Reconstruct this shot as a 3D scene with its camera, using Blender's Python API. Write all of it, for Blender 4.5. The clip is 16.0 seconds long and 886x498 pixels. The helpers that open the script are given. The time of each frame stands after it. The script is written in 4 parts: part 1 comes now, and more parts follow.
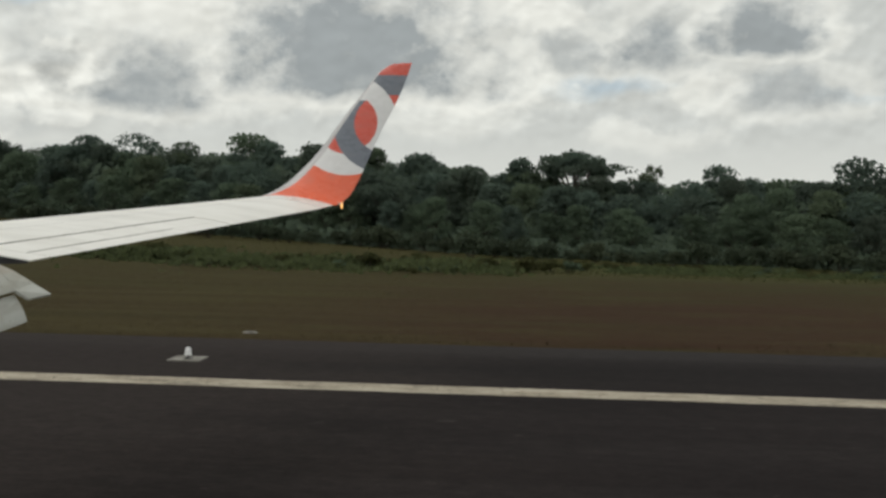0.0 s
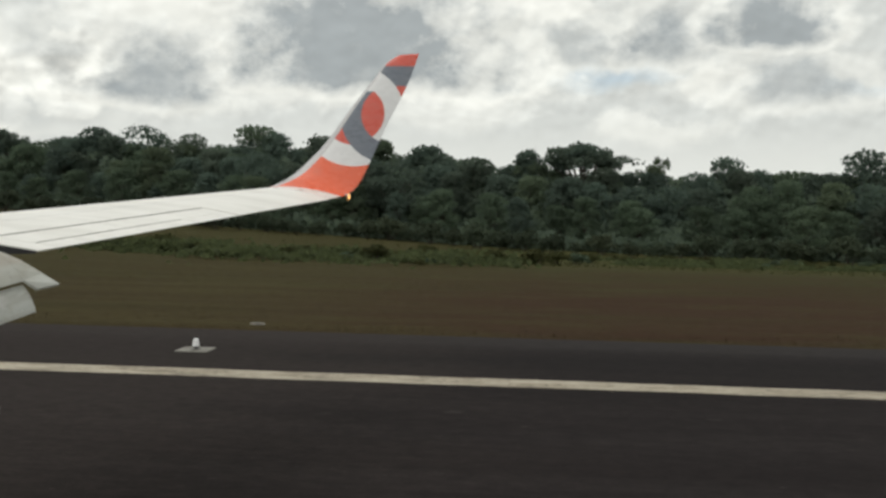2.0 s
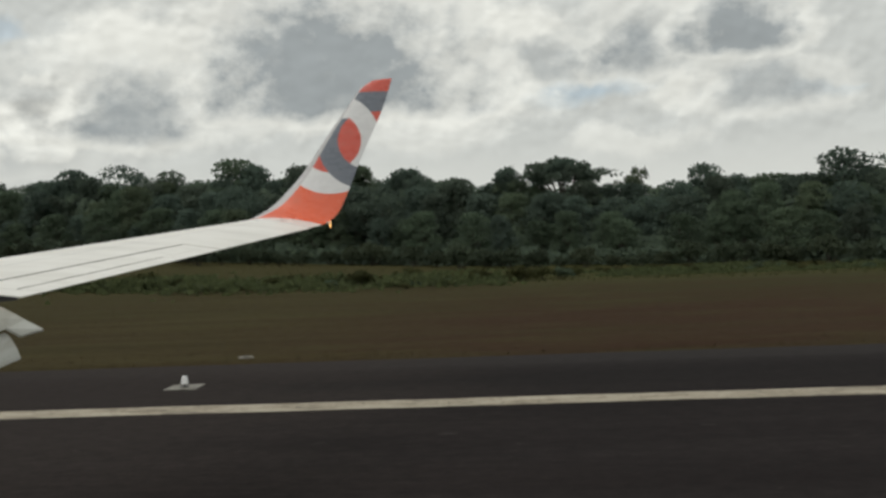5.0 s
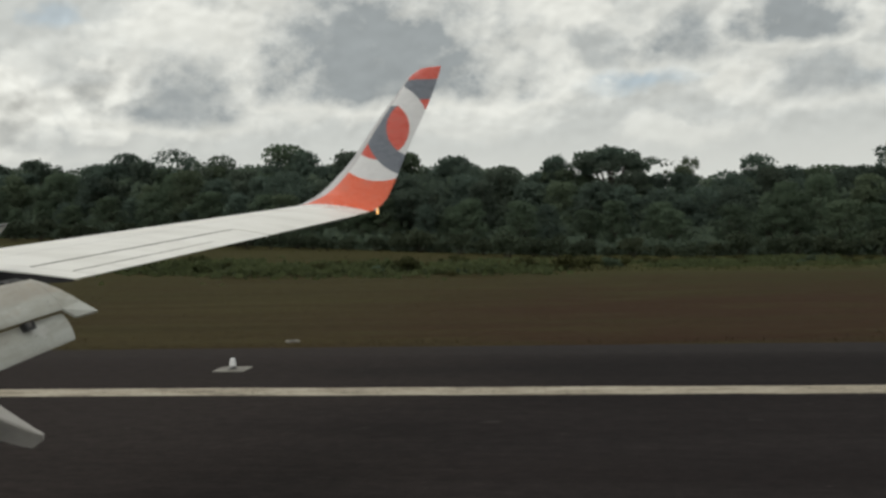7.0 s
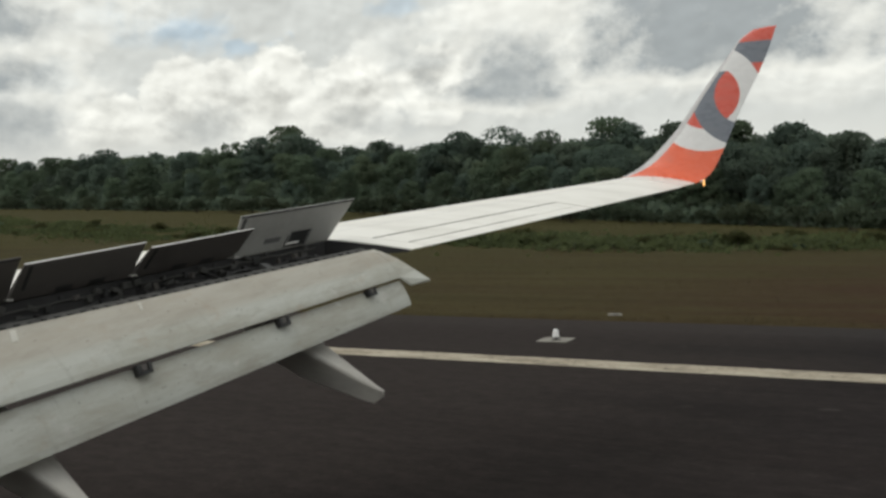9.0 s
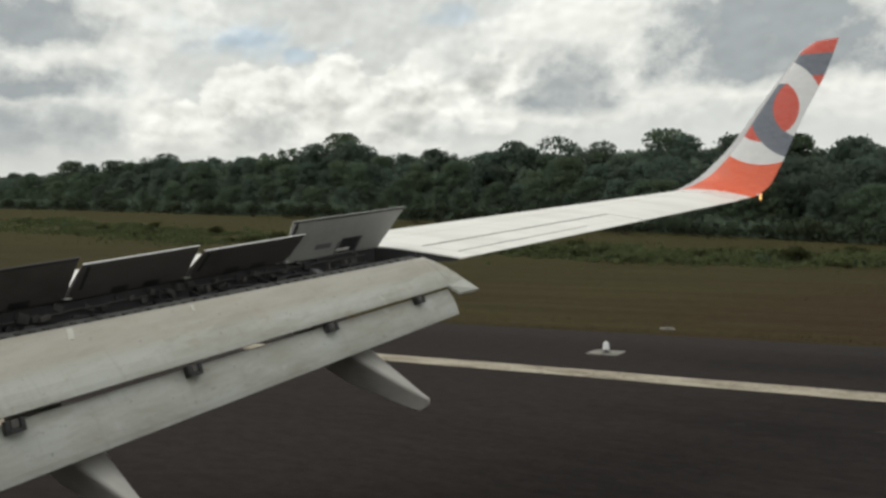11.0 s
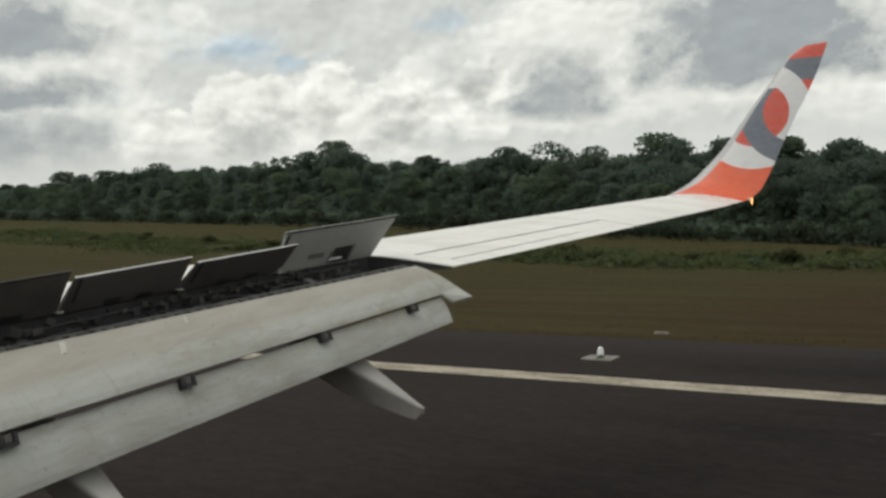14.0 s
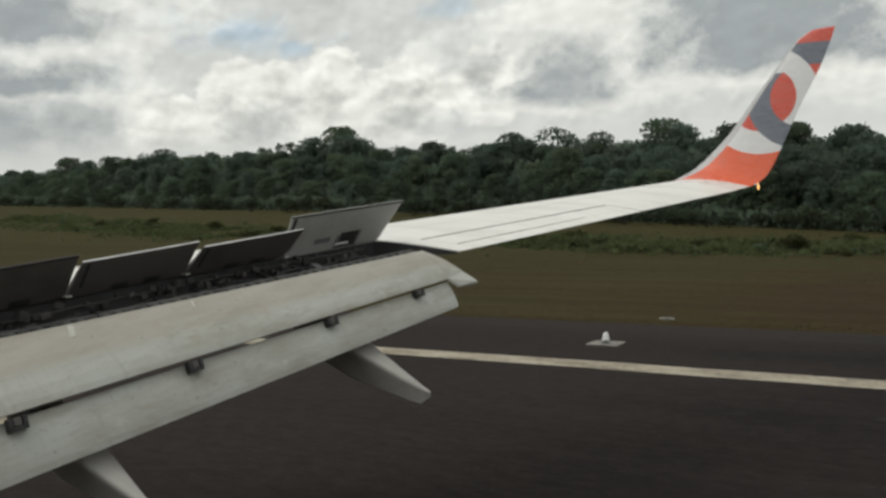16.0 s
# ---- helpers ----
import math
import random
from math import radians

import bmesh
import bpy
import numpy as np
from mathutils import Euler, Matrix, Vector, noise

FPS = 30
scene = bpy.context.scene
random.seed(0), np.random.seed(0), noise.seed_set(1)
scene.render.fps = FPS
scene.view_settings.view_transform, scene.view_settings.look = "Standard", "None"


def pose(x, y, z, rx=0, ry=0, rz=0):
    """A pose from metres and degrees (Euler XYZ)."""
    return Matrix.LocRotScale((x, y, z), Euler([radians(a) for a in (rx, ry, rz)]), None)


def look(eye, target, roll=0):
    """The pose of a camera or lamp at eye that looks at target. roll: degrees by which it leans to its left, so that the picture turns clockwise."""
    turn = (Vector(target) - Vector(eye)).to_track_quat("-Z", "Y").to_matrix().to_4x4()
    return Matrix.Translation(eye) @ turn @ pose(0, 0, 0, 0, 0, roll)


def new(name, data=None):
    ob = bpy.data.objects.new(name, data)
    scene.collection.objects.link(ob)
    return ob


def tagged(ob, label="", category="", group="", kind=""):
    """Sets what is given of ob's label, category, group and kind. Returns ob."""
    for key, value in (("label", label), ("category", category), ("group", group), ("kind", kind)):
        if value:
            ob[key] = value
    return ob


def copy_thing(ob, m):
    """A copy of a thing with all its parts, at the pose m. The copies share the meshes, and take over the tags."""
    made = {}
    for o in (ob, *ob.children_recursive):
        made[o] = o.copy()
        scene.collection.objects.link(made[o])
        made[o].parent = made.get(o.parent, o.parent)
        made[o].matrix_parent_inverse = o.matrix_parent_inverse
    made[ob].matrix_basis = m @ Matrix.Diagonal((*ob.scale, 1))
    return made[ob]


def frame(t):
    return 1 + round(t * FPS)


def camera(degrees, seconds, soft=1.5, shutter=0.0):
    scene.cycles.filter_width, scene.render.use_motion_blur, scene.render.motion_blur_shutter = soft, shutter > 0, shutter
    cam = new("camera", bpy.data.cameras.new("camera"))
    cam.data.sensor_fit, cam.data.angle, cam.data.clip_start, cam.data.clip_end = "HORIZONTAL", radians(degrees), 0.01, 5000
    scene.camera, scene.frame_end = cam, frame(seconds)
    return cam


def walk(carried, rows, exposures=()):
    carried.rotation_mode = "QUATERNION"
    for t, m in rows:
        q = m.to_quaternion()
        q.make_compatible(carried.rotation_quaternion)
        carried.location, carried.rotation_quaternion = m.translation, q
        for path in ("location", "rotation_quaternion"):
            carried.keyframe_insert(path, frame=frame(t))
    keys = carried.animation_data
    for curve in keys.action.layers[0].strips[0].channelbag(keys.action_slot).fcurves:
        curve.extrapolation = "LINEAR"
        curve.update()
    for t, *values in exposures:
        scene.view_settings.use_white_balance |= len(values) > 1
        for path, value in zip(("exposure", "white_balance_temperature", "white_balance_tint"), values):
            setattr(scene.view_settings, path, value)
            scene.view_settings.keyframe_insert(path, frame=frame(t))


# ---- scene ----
# the camera by a cabin window behind the wing; x aft, y outboard, z up
cam = camera(52.5, 16.0, soft=2.9)
PATH = [
    (0.0, -0.025, -0.006, 3.923, 88.07, -1.09, 4.11),
    (0.5, -0.025, -0.010, 3.916, 87.77, -1.85, 4.39),
    (1.0, -0.032, -0.016, 3.910, 88.13, -1.35, 4.22),
    (1.5, -0.032, 0.002, 3.917, 87.29, -1.57, 4.52),
    (2.0, -0.026, -0.010, 3.906, 87.56, -1.11, 4.55),
    (2.5, -0.024, -0.017, 3.900, 88.09, -0.41, 3.73),
    (3.0, -0.012, 0.003, 3.906, 88.18, -0.77, 2.64),
    (3.5, -0.018, 0.006, 3.906, 88.14, -0.07, 2.27),
    (4.0, -0.017, 0.001, 3.908, 88.62, 2.36, 2.56),
    (4.2, -0.019, -0.002, 3.907, 89.13, 3.34, 3.04),
    (6.3, -0.024, -0.040, 3.897, 88.16, 0.26, 4.20),
    (6.5, -0.014, -0.024, 3.907, 88.09, 0.52, 4.27),
    (7.0, -0.021, -0.033, 3.919, 88.22, 1.47, 6.40),
    (7.5, -0.047, -0.017, 3.909, 87.84, 1.49, 14.10),
    (8.0, -0.057, -0.013, 3.895, 87.54, 2.08, 20.89),
    (8.5, -0.020, -0.008, 3.901, 86.94, 1.73, 23.83),
    (9.0, 0.002, 0.008, 3.913, 87.13, 1.96, 26.84),
    (9.5, 0.006, 0.030, 3.925, 87.35, 1.74, 29.68),
    (9.7, 0.001, 0.016, 3.913, 87.40, 1.26, 30.57),
    (12.0, 0.061, 0.023, 3.923, 87.96, 0.50, 29.87),
    (12.5, 0.057, 0.028, 3.927, 87.98, 0.29, 30.00),
    (13.0, 0.045, 0.020, 3.927, 87.98, 0.10, 30.24),
    (13.5, 0.034, 0.014, 3.926, 88.29, 0.23, 30.11),
    (14.0, 0.049, 0.017, 3.938, 88.16, 1.51, 29.80),
    (14.5, 0.038, 0.017, 3.936, 88.68, 1.93, 29.60),
    (15.0, 0.032, 0.013, 3.943, 87.89, 1.07, 30.01),
    (15.5, 0.041, 0.011, 3.946, 87.70, 1.22, 30.22),
    (16.0, 0.047, -0.000, 3.925, 87.28, 1.51, 30.13),
]
EXPOSURES = [(0.0, -0.04), (1.0, -0.03), (1.5, 0.04), (2.0, 0.15), (2.5, 0.02), (3.0, -0.03), (4.0, -0.05), (6.5, -0.12), (7.0, -0.1), (7.5, -0.06), (8.0, -0.12), (8.5, 0.0), (9.0, 0.1),
             (9.5, 0.16), (12.0, 0.1), (13.0, 0.12), (14.0, 0.05), (14.5, -0.03), (15.0, -0.02), (16.0, 0.02)]
walk(cam, [(r[0], pose(*r[1:])) for r in PATH], EXPOSURES)

LINE_Y = 20.42          # the painted edge stripe, metres outboard

# ---- daylight: broken tropical overcast ----
SUN_EL, SUN_AZ = 60.0, 140.0          # degrees above the horizon, degrees left of straight out
sun_data = bpy.data.lights.new("sun", "SUN")
sun_data.energy, sun_data.angle, sun_data.color = 0.7, radians(40), (1.0, 0.96, 0.9)
_s = Vector((-math.sin(radians(SUN_AZ)) * math.cos(radians(SUN_EL)), math.cos(radians(SUN_AZ)) * math.cos(radians(SUN_EL)), math.sin(radians(SUN_EL))))
new("sun", sun_data).matrix_world = look(_s * 100, (0, 0, 0))


class Nodes:
    """Small helper to write node trees as arithmetic."""
    def __init__(self, tree):
        self.t = tree

    def put(self, kind, **props):
        n = self.t.nodes.new(kind)
        for k, v in props.items():
            if k == "operation":
                n.operation = v
            elif k == "blend":
                n.blend_type = v
            elif k == "data":
                n.data_type = v
        return n

    def set(self, sock, v):
        if isinstance(v, bpy.types.NodeSocket):
            self.t.links.new(v, sock)
        else:
            sock.default_value = v

    def m(self, op, a, b=0.0, c=0.0, clamp=False):
        n = self.put("ShaderNodeMath", operation=op)
        n.use_clamp = clamp
        for s, v in zip(n.inputs, (a, b, c)):
            self.set(s, v)
        return n.outputs[0]

    def step(self, v, lo, hi):
        n = self.put("ShaderNodeMapRange")
        n.interpolation_type = "SMOOTHSTEP"
        self.set(n.inputs["Value"], v)
        n.inputs["From Min"].default_value, n.inputs["From Max"].default_value = lo, hi
        return n.outputs[0]

    def mix(self, f, a, b, blend="MIX"):
        n = self.put("ShaderNodeMix", data="RGBA", blend=blend)
        self.set(n.inputs[0], f)
        for s, v in ((n.inputs[6], a), (n.inputs[7], b)):
            self.set(s, v if isinstance(v, bpy.types.NodeSocket) else (*v, 1.0))
        return n.outputs[2]

    def noise(self, vec, scale, detail=4.0, rough=0.55):
        n = self.put("ShaderNodeTexNoise")
        self.set(n.inputs["Vector"], vec)
        n.inputs["Scale"].default_value, n.inputs["Detail"].default_value, n.inputs["Roughness"].default_value = scale, detail, rough
        return n.outputs["Fac"]

    def xyz(self, v):
        n = self.put("ShaderNodeSeparateXYZ")
        self.set(n.inputs[0], v)
        return n.outputs

    def vec(self, x, y, z):
        n = self.put("ShaderNodeCombineXYZ")
        for s, v in zip(n.inputs, (x, y, z)):
            self.set(s, v)
        return n.outputs[0]

    def scaled(self, v, s):
        n = self.put("ShaderNodeMapping")
        self.set(n.inputs[0], v)
        n.inputs["Scale"].default_value = s
        return n.outputs[0]


def build_sky():
    world = bpy.data.worlds.new("overcast_sky")
    scene.world = world
    world.use_nodes = True
    N = Nodes(world.node_tree)
    bg = world.node_tree.nodes["Background"]
    co = N.put("ShaderNodeTexCoord").outputs["Generated"]
    x, y, z = N.xyz(co)
    az = N.m("MULTIPLY", N.m("ARCTAN2", N.m("MULTIPLY", x, -1.0), y), 57.296)
    el = N.m("MULTIPLY", N.m("ARCSINE", z), 57.296)
    flat = N.vec(N.m("MULTIPLY", az, 0.1), N.m("MULTIPLY", el, 0.125), 0.0)

    def swirl(vec, scale, detail, rough):
        """Three noise fields at once, each centred on nought."""
        n = N.put("ShaderNodeTexNoise")
        N.set(n.inputs["Vector"], vec)
        n.inputs["Scale"].default_value, n.inputs["Detail"].default_value, n.inputs["Roughness"].default_value = scale, detail, rough
        return [N.m("SUBTRACT", c, 0.5) for c in N.xyz(n.outputs["Color"])]

    w1 = swirl(flat, 1.6, 4.0, 0.55)
    w2 = swirl(flat, 5.0, 5.0, 0.6)
    azd = N.m("ADD", az, N.m("MULTIPLY_ADD", w1[0], 10.0, N.m("MULTIPLY", w2[0], 3.2)))
    eld = N.m("ADD", el, N.m("MULTIPLY_ADD", w1[1], 4.5, N.m("MULTIPLY", w2[1], 1.7)))
    level = N.m("MULTIPLY_ADD", N.m("SUBTRACT", eld, el), 0.35, el)       # cloud bases are flatter than their tops
    rag = N.m("MULTIPLY_ADD", w2[2], 0.75, N.m("MULTIPLY", w1[2], 0.8))

    def bank(a, e, w, up, down):
        """How deep inside one cloud: a half ellipse above its middle line and a shallower or deeper one below."""
        u = N.m("DIVIDE", N.m("SUBTRACT", azd, a), w)
        v = N.m("MAXIMUM", N.m("DIVIDE", N.m("SUBTRACT", eld, e), up), N.m("DIVIDE", N.m("SUBTRACT", level, e), -down))
        d = N.m("SUBTRACT", 1.0, N.m("SQRT", N.m("MULTIPLY_ADD", u, u, N.m("MULTIPLY", v, v))))
        return N.m("ADD", d, rag)

    def cover(banks, lo, hi):
        """The thickest of several clouds at each bearing."""
        total, rim = 0.0, 0.0
        for a, e, w, up, down, amount in banks:
            d = bank(a, e, w, up, down)
            total = N.m("MAXIMUM", N.m("MULTIPLY", N.step(d, lo, hi), amount, clamp=True), total)
            rim = N.m("MAXIMUM", N.m("MULTIPLY", N.step(d, lo - 0.45, lo + 0.1), amount), rim)
        return total, rim

    # rounded heaps: the side of each puff that faces up and the sun is lighter than its foot
    wx = N.m("MULTIPLY_ADD", az, 0.16, N.m("MULTIPLY", w1[0], 0.5))
    wy = N.m("MULTIPLY_ADD", el, 0.20, N.m("MULTIPLY", w1[1], 0.4))

    def puffs(side, up):
        total = 0.0
        for size, amount in ((1.5, 0.55), (3.7, 0.3), (8.0, 0.15)):
            n = N.put("ShaderNodeTexVoronoi")
            n.feature = "SMOOTH_F1"
            n.inputs["Smoothness"].default_value = 0.8
            n.inputs["Scale"].default_value = size
            N.set(n.inputs["Vector"], N.vec(N.m("ADD", wx, side), N.m("ADD", wy, up), 4.4))
            total = N.m("MULTIPLY_ADD", n.outputs["Distance"], -amount, total)
        return total

    heaped = N.m("SUBTRACT", puffs(0.0, 0.0), puffs(0.03, 0.07))
    low = N.step(el, 3.0, 6.5)
    shade = N.m("MULTIPLY_ADD", w1[2], 0.16, N.m("MULTIPLY_ADD", w2[2], 0.14, 1.0))
    shade = N.m("ADD", shade, N.m("MULTIPLY", N.m("MULTIPLY", heaped, low), RELIEF))
    sky = N.put("ShaderNodeTexSky")
    sky.sky_type = "NISHITA"
    sky.sun_disc = False
    sky.sun_elevation, sky.sun_rotation = radians(SUN_EL), radians(-SUN_AZ)
    blue_sky = N.mix(0.75, N.mix(1.0, sky.outputs[0], (0.10, 0.10, 0.10), "MULTIPLY"), (0.53, 0.63, 0.68))
    thick, rim = cover(DARK_CLOUDS, -0.1, 0.85)
    cloud = N.mix(cover(BLUE_GAPS, 0.0, 0.8)[0], SKY_MID, blue_sky)
    cloud = N.mix(cover(BRIGHT_CLOUDS, -0.1, 0.6)[0], cloud, SKY_BRIGHT)
    cloud = N.mix(N.m("MULTIPLY", rim, 0.6, clamp=True), cloud, SKY_BRIGHT)       # thin lit fringe of each dark bank
    cloud = N.mix(1.0, cloud, N.vec(shade, shade, shade), "MULTIPLY")
    # cumulus heaps: crisp cauliflower tops, greyer hollows and feet
    crisp = swirl(flat, 11.0, 6.0, 0.6)
    heap = -9.0
    for a, e, w, up, down in CUMULUS:
        u = N.m("DIVIDE", N.m("SUBTRACT", N.m("MULTIPLY_ADD", w2[0], 1.6, az), a), w)
        v = N.m("SUBTRACT", N.m("MULTIPLY_ADD", w2[1], 1.2, el), e)
        v = N.m("MAXIMUM", N.m("DIVIDE", v, up), N.m("DIVIDE", v, -down))
        heap = N.m("MAXIMUM", heap, N.m("SUBTRACT", 1.0, N.m("SQRT", N.m("MULTIPLY_ADD", u, u, N.m("MULTIPLY", v, v)))))
    heap = N.m("ADD", heap, N.m("MULTIPLY_ADD", crisp[2], 0.45, N.m("MULTIPLY", puffs(0.0, 0.0), 0.25)))
    body = N.m("MULTIPLY", N.step(heap, -0.10, 0.08), N.step(el, 3.0, 5.0))
    hollow = N.m("MULTIPLY", N.step(N.m("MULTIPLY_ADD", w2[2], 2.0, N.m("MULTIPLY_ADD", w1[2], 1.5, heap)), 0.1, 1.0), 0.30)
    tone = N.m("ADD", N.m("SUBTRACT", 1.0, hollow), N.m("MULTIPLY_ADD", crisp[1], 0.26, N.m("MULTIPLY", heaped, 1.5)))
    cloud = N.mix(N.m("MULTIPLY", body, 0.85), cloud, N.mix(1.0, SKY_BRIGHT, N.vec(tone, tone, tone), "MULTIPLY"))
    wild = N.m("MULTIPLY", N.step(N.m("ADD", w1[0], w1[2]), 0.0, 0.3), N.m("MULTIPLY", N.step(N.m("ABSOLUTE", N.m("SUBTRACT", az, 17.0)), 42.0, 60.0), 0.4))
    dk = N.m("MAXIMUM", N.m("MULTIPLY", thick, N.m("MULTIPLY_ADD", N.m("ADD", w1[1], w2[2]), 0.9, 0.95), clamp=True), wild)
    soft_shade = N.m("MULTIPLY_ADD", N.m("SUBTRACT", shade, 1.0), 0.6, 1.0)
    cloud = N.mix(dk, cloud, N.mix(1.0, SKY_DARK, N.vec(soft_shade, soft_shade, soft_shade), "MULTIPLY"))
    haze = N.mix(N.step(az, 12.0, 46.0), SKY_HAZE, (0.56, 0.57, 0.54))
    cloud = N.mix(N.m("MULTIPLY", N.step(el, 6.5, 1.5), 0.65), cloud, haze)
    cloud = N.mix(N.m("MULTIPLY", N.step(el, 16.0, 40.0), 0.75), cloud, SKY_TOP)
    lit = N.m("MULTIPLY_ADD", N.step(y, 0.1, -0.9), 0.30, 1.0)       # unseen sky on the sun's side, brightened to fill the dark woods
    cloud = N.mix(1.0, cloud, N.vec(lit, lit, lit), "MULTIPLY")
    N.set(bg.inputs["Color"], cloud)
    bg.inputs["Strength"].default_value = SKY_STRENGTH


SKY_MID, SKY_BRIGHT, SKY_DARK = (0.60, 0.62, 0.59), (0.845, 0.85, 0.785), (0.345, 0.375, 0.38)
RELIEF = 0.9
SKY_HAZE, SKY_TOP, SKY_STRENGTH = (0.755, 0.765, 0.71), (0.729, 0.750, 0.745), 1.0
# cloud banks: bearing, height, half width, reach upwards, reach downwards, weight
DARK_CLOUDS = [(9.5, 8.7, 11.0, 8.0, 1.7, 1.35), (22.6, 7.0, 5.8, 4.2, 1.4, 1.05), (-8.8, 10.3, 3.8, 3.5, 1.4, 0.96), (-15.2, 10.9, 4.0, 3.7, 1.2, 1.14), (-15.4, 7.7, 4.9, 2.6, 1.4, 0.84),
               (-4.0, 9.8, 2.7, 1.8, 0.8, 0.72), (28, 9.3, 2.9, 1.8, 1.0, 0.36), (29.5, 5.0, 5.6, 1.5, 1.0, 0.42), (41.5, 5.2, 2.6, 1.8, 1.3, 0.4), (55.5, 11.2, 8.5, 3.2, 1.8, 1.15),
               (56, 7.9, 7.5, 1.9, 1.3, 1.1), (56.5, 5.0, 9.5, 3.0, 2.7, 0.85)]
BRIGHT_CLOUDS = [(18.4, 9.0, 1.7, 3.0, 2.6, .95), (47.5, 5.4, 2.6, 2.2, 2.0, .9), (41.8, 8.6, 2.4, 1.1, 3.4, .75), (37.0, 9.0, 2.4, 1.2, 3.8, .85), (20.5, 11.6, 5.0, 2.4, 2.2, .7),
                 (24.5, 9.2, 2.2, 2.0, 1.4, .7), (31, 8.2, 3.4, 2.4, 3.0, .6), (-11.6, 8.0, 1.7, 1.5, 1.5, .9), (-2, 12.6, 3.0, 1.6, 1.4, .7), (4, 6.2, 6.0, 1.4, 1.6, .5), (-8.5, 5.2, 5.0, 1.0, 1.2, .55)]
CUMULUS = [(46.8, 4.6, 2.7, 2.9, 3.0), (43.0, 6.2, 2.6, 3.4, 4.0), (40.0, 6.6, 2.2, 3.2, 4.0), (36.9, 6.8, 2.6, 3.7, 4.0), (32.5, 6.0, 3.6, 3.6, 4.0), (27.0, 7.6, 3.0, 2.6, 3.0)]
BLUE_GAPS = [(43.6, 11.2, 5.0, 1.5, 1.8, .9), (38.7, 10.4, 2.0, 1.0, 1.0, .8), (29.5, 12.4, 2.6, 1.0, 0.8, .6), (-6.2, 8.4, 5.6, 1.0, 1.1, .75), (-20, 7.8, 3.4, 0.8, 0.8, .6), (50.5, 8.0, 2.4, 1.2, 1.0, .35)]
build_sky()


# ---- materials ----
def material(name, rough=0.6, spec=0.3):
    m = bpy.data.materials.new(name)
    m.use_nodes = True
    b = m.node_tree.nodes["Principled BSDF"]
    b.inputs["Roughness"].default_value = rough
    b.inputs["Specular IOR Level"].default_value = spec
    N = Nodes(m.node_tree)
    co = N.put("ShaderNodeTexCoord").outputs["Object"]
    return m, N, b, co


def bump(N, b, height, strength, distance):
    n = N.put("ShaderNodeBump")
    n.inputs["Strength"].default_value, n.inputs["Distance"].default_value = strength, distance
    N.set(n.inputs["Height"], height)
    N.set(b.inputs["Normal"], n.outputs[0])


def worn(name, base, dirt, rough=0.5, spec=0.4, scale=1.0, stretch=(1, 1, 1), amount=0.5, metal=0.0, grain=0.1):
    """Paint, metal or concrete with broad stains and a fine grain."""
    m, N, b, co = material(name, rough, spec)
    v = N.scaled(co, stretch)
    big = N.step(N.noise(v, 0.9 * scale, 6.0, 0.62), 0.42, 0.72)
    small = N.noise(v, 9.0 * scale, 5.0, 0.6)
    c = N.mix(N.m("MULTIPLY", big, amount), base, dirt)
    g = N.m("MULTIPLY_ADD", N.m("SUBTRACT", small, 0.5), 2 * grain, 1.0)
    N.set(b.inputs["Base Color"], N.mix(1.0, c, N.vec(g, g, g), "MULTIPLY"))
    N.set(b.inputs["Roughness"], N.m("MULTIPLY_ADD", small, 0.25, rough - 0.12))
    b.inputs["Metallic"].default_value = metal
    return m


def wing_paint_material():
    """Light grey wing paint with chordwise dirt streaks, rivet rows and skin joints."""
    m, N, b, co = material("wing_paint", 0.42, 0.4)
    x, y, z = N.xyz(co)
    big = N.noise(N.scaled(co, (0.5, 1.6, 1)), 1.2, 6, 0.6)
    streak = N.noise(N.scaled(co, (0.35, 7.0, 1)), 1.6, 4, 0.6)
    c = N.mix(N.step(big, 0.4, 0.75), (0.79, 0.77, 0.715), (0.68, 0.66, 0.605))
    c = N.mix(N.m("MULTIPLY", N.step(streak, 0.52, 0.75), 0.25), c, (0.42, 0.40, 0.36))
    # spanwise skin joints follow the sweep; ribs run fore and aft
    span = N.m("MULTIPLY_ADD", y, -0.40, x)
    j1 = N.m("LESS_THAN", N.m("ABSOLUTE", N.m("ADD", span, 10.02)), 0.011)
    rib = N.m("LESS_THAN", N.m("ABSOLUTE", N.m("SUBTRACT", N.m("FRACT", N.m("MULTIPLY", y, 0.40)), 0.5)), 0.0035)
    line = N.m("MAXIMUM", j1, N.m("MULTIPLY", rib, 0.4))
    c = N.mix(N.m("MULTIPLY", line, 0.45), c, (0.25, 0.24, 0.22))
    N.set(b.inputs["Base Color"], c)
    N.set(b.inputs["Roughness"], N.m("MULTIPLY_ADD", big, 0.3, 0.3))
    return m


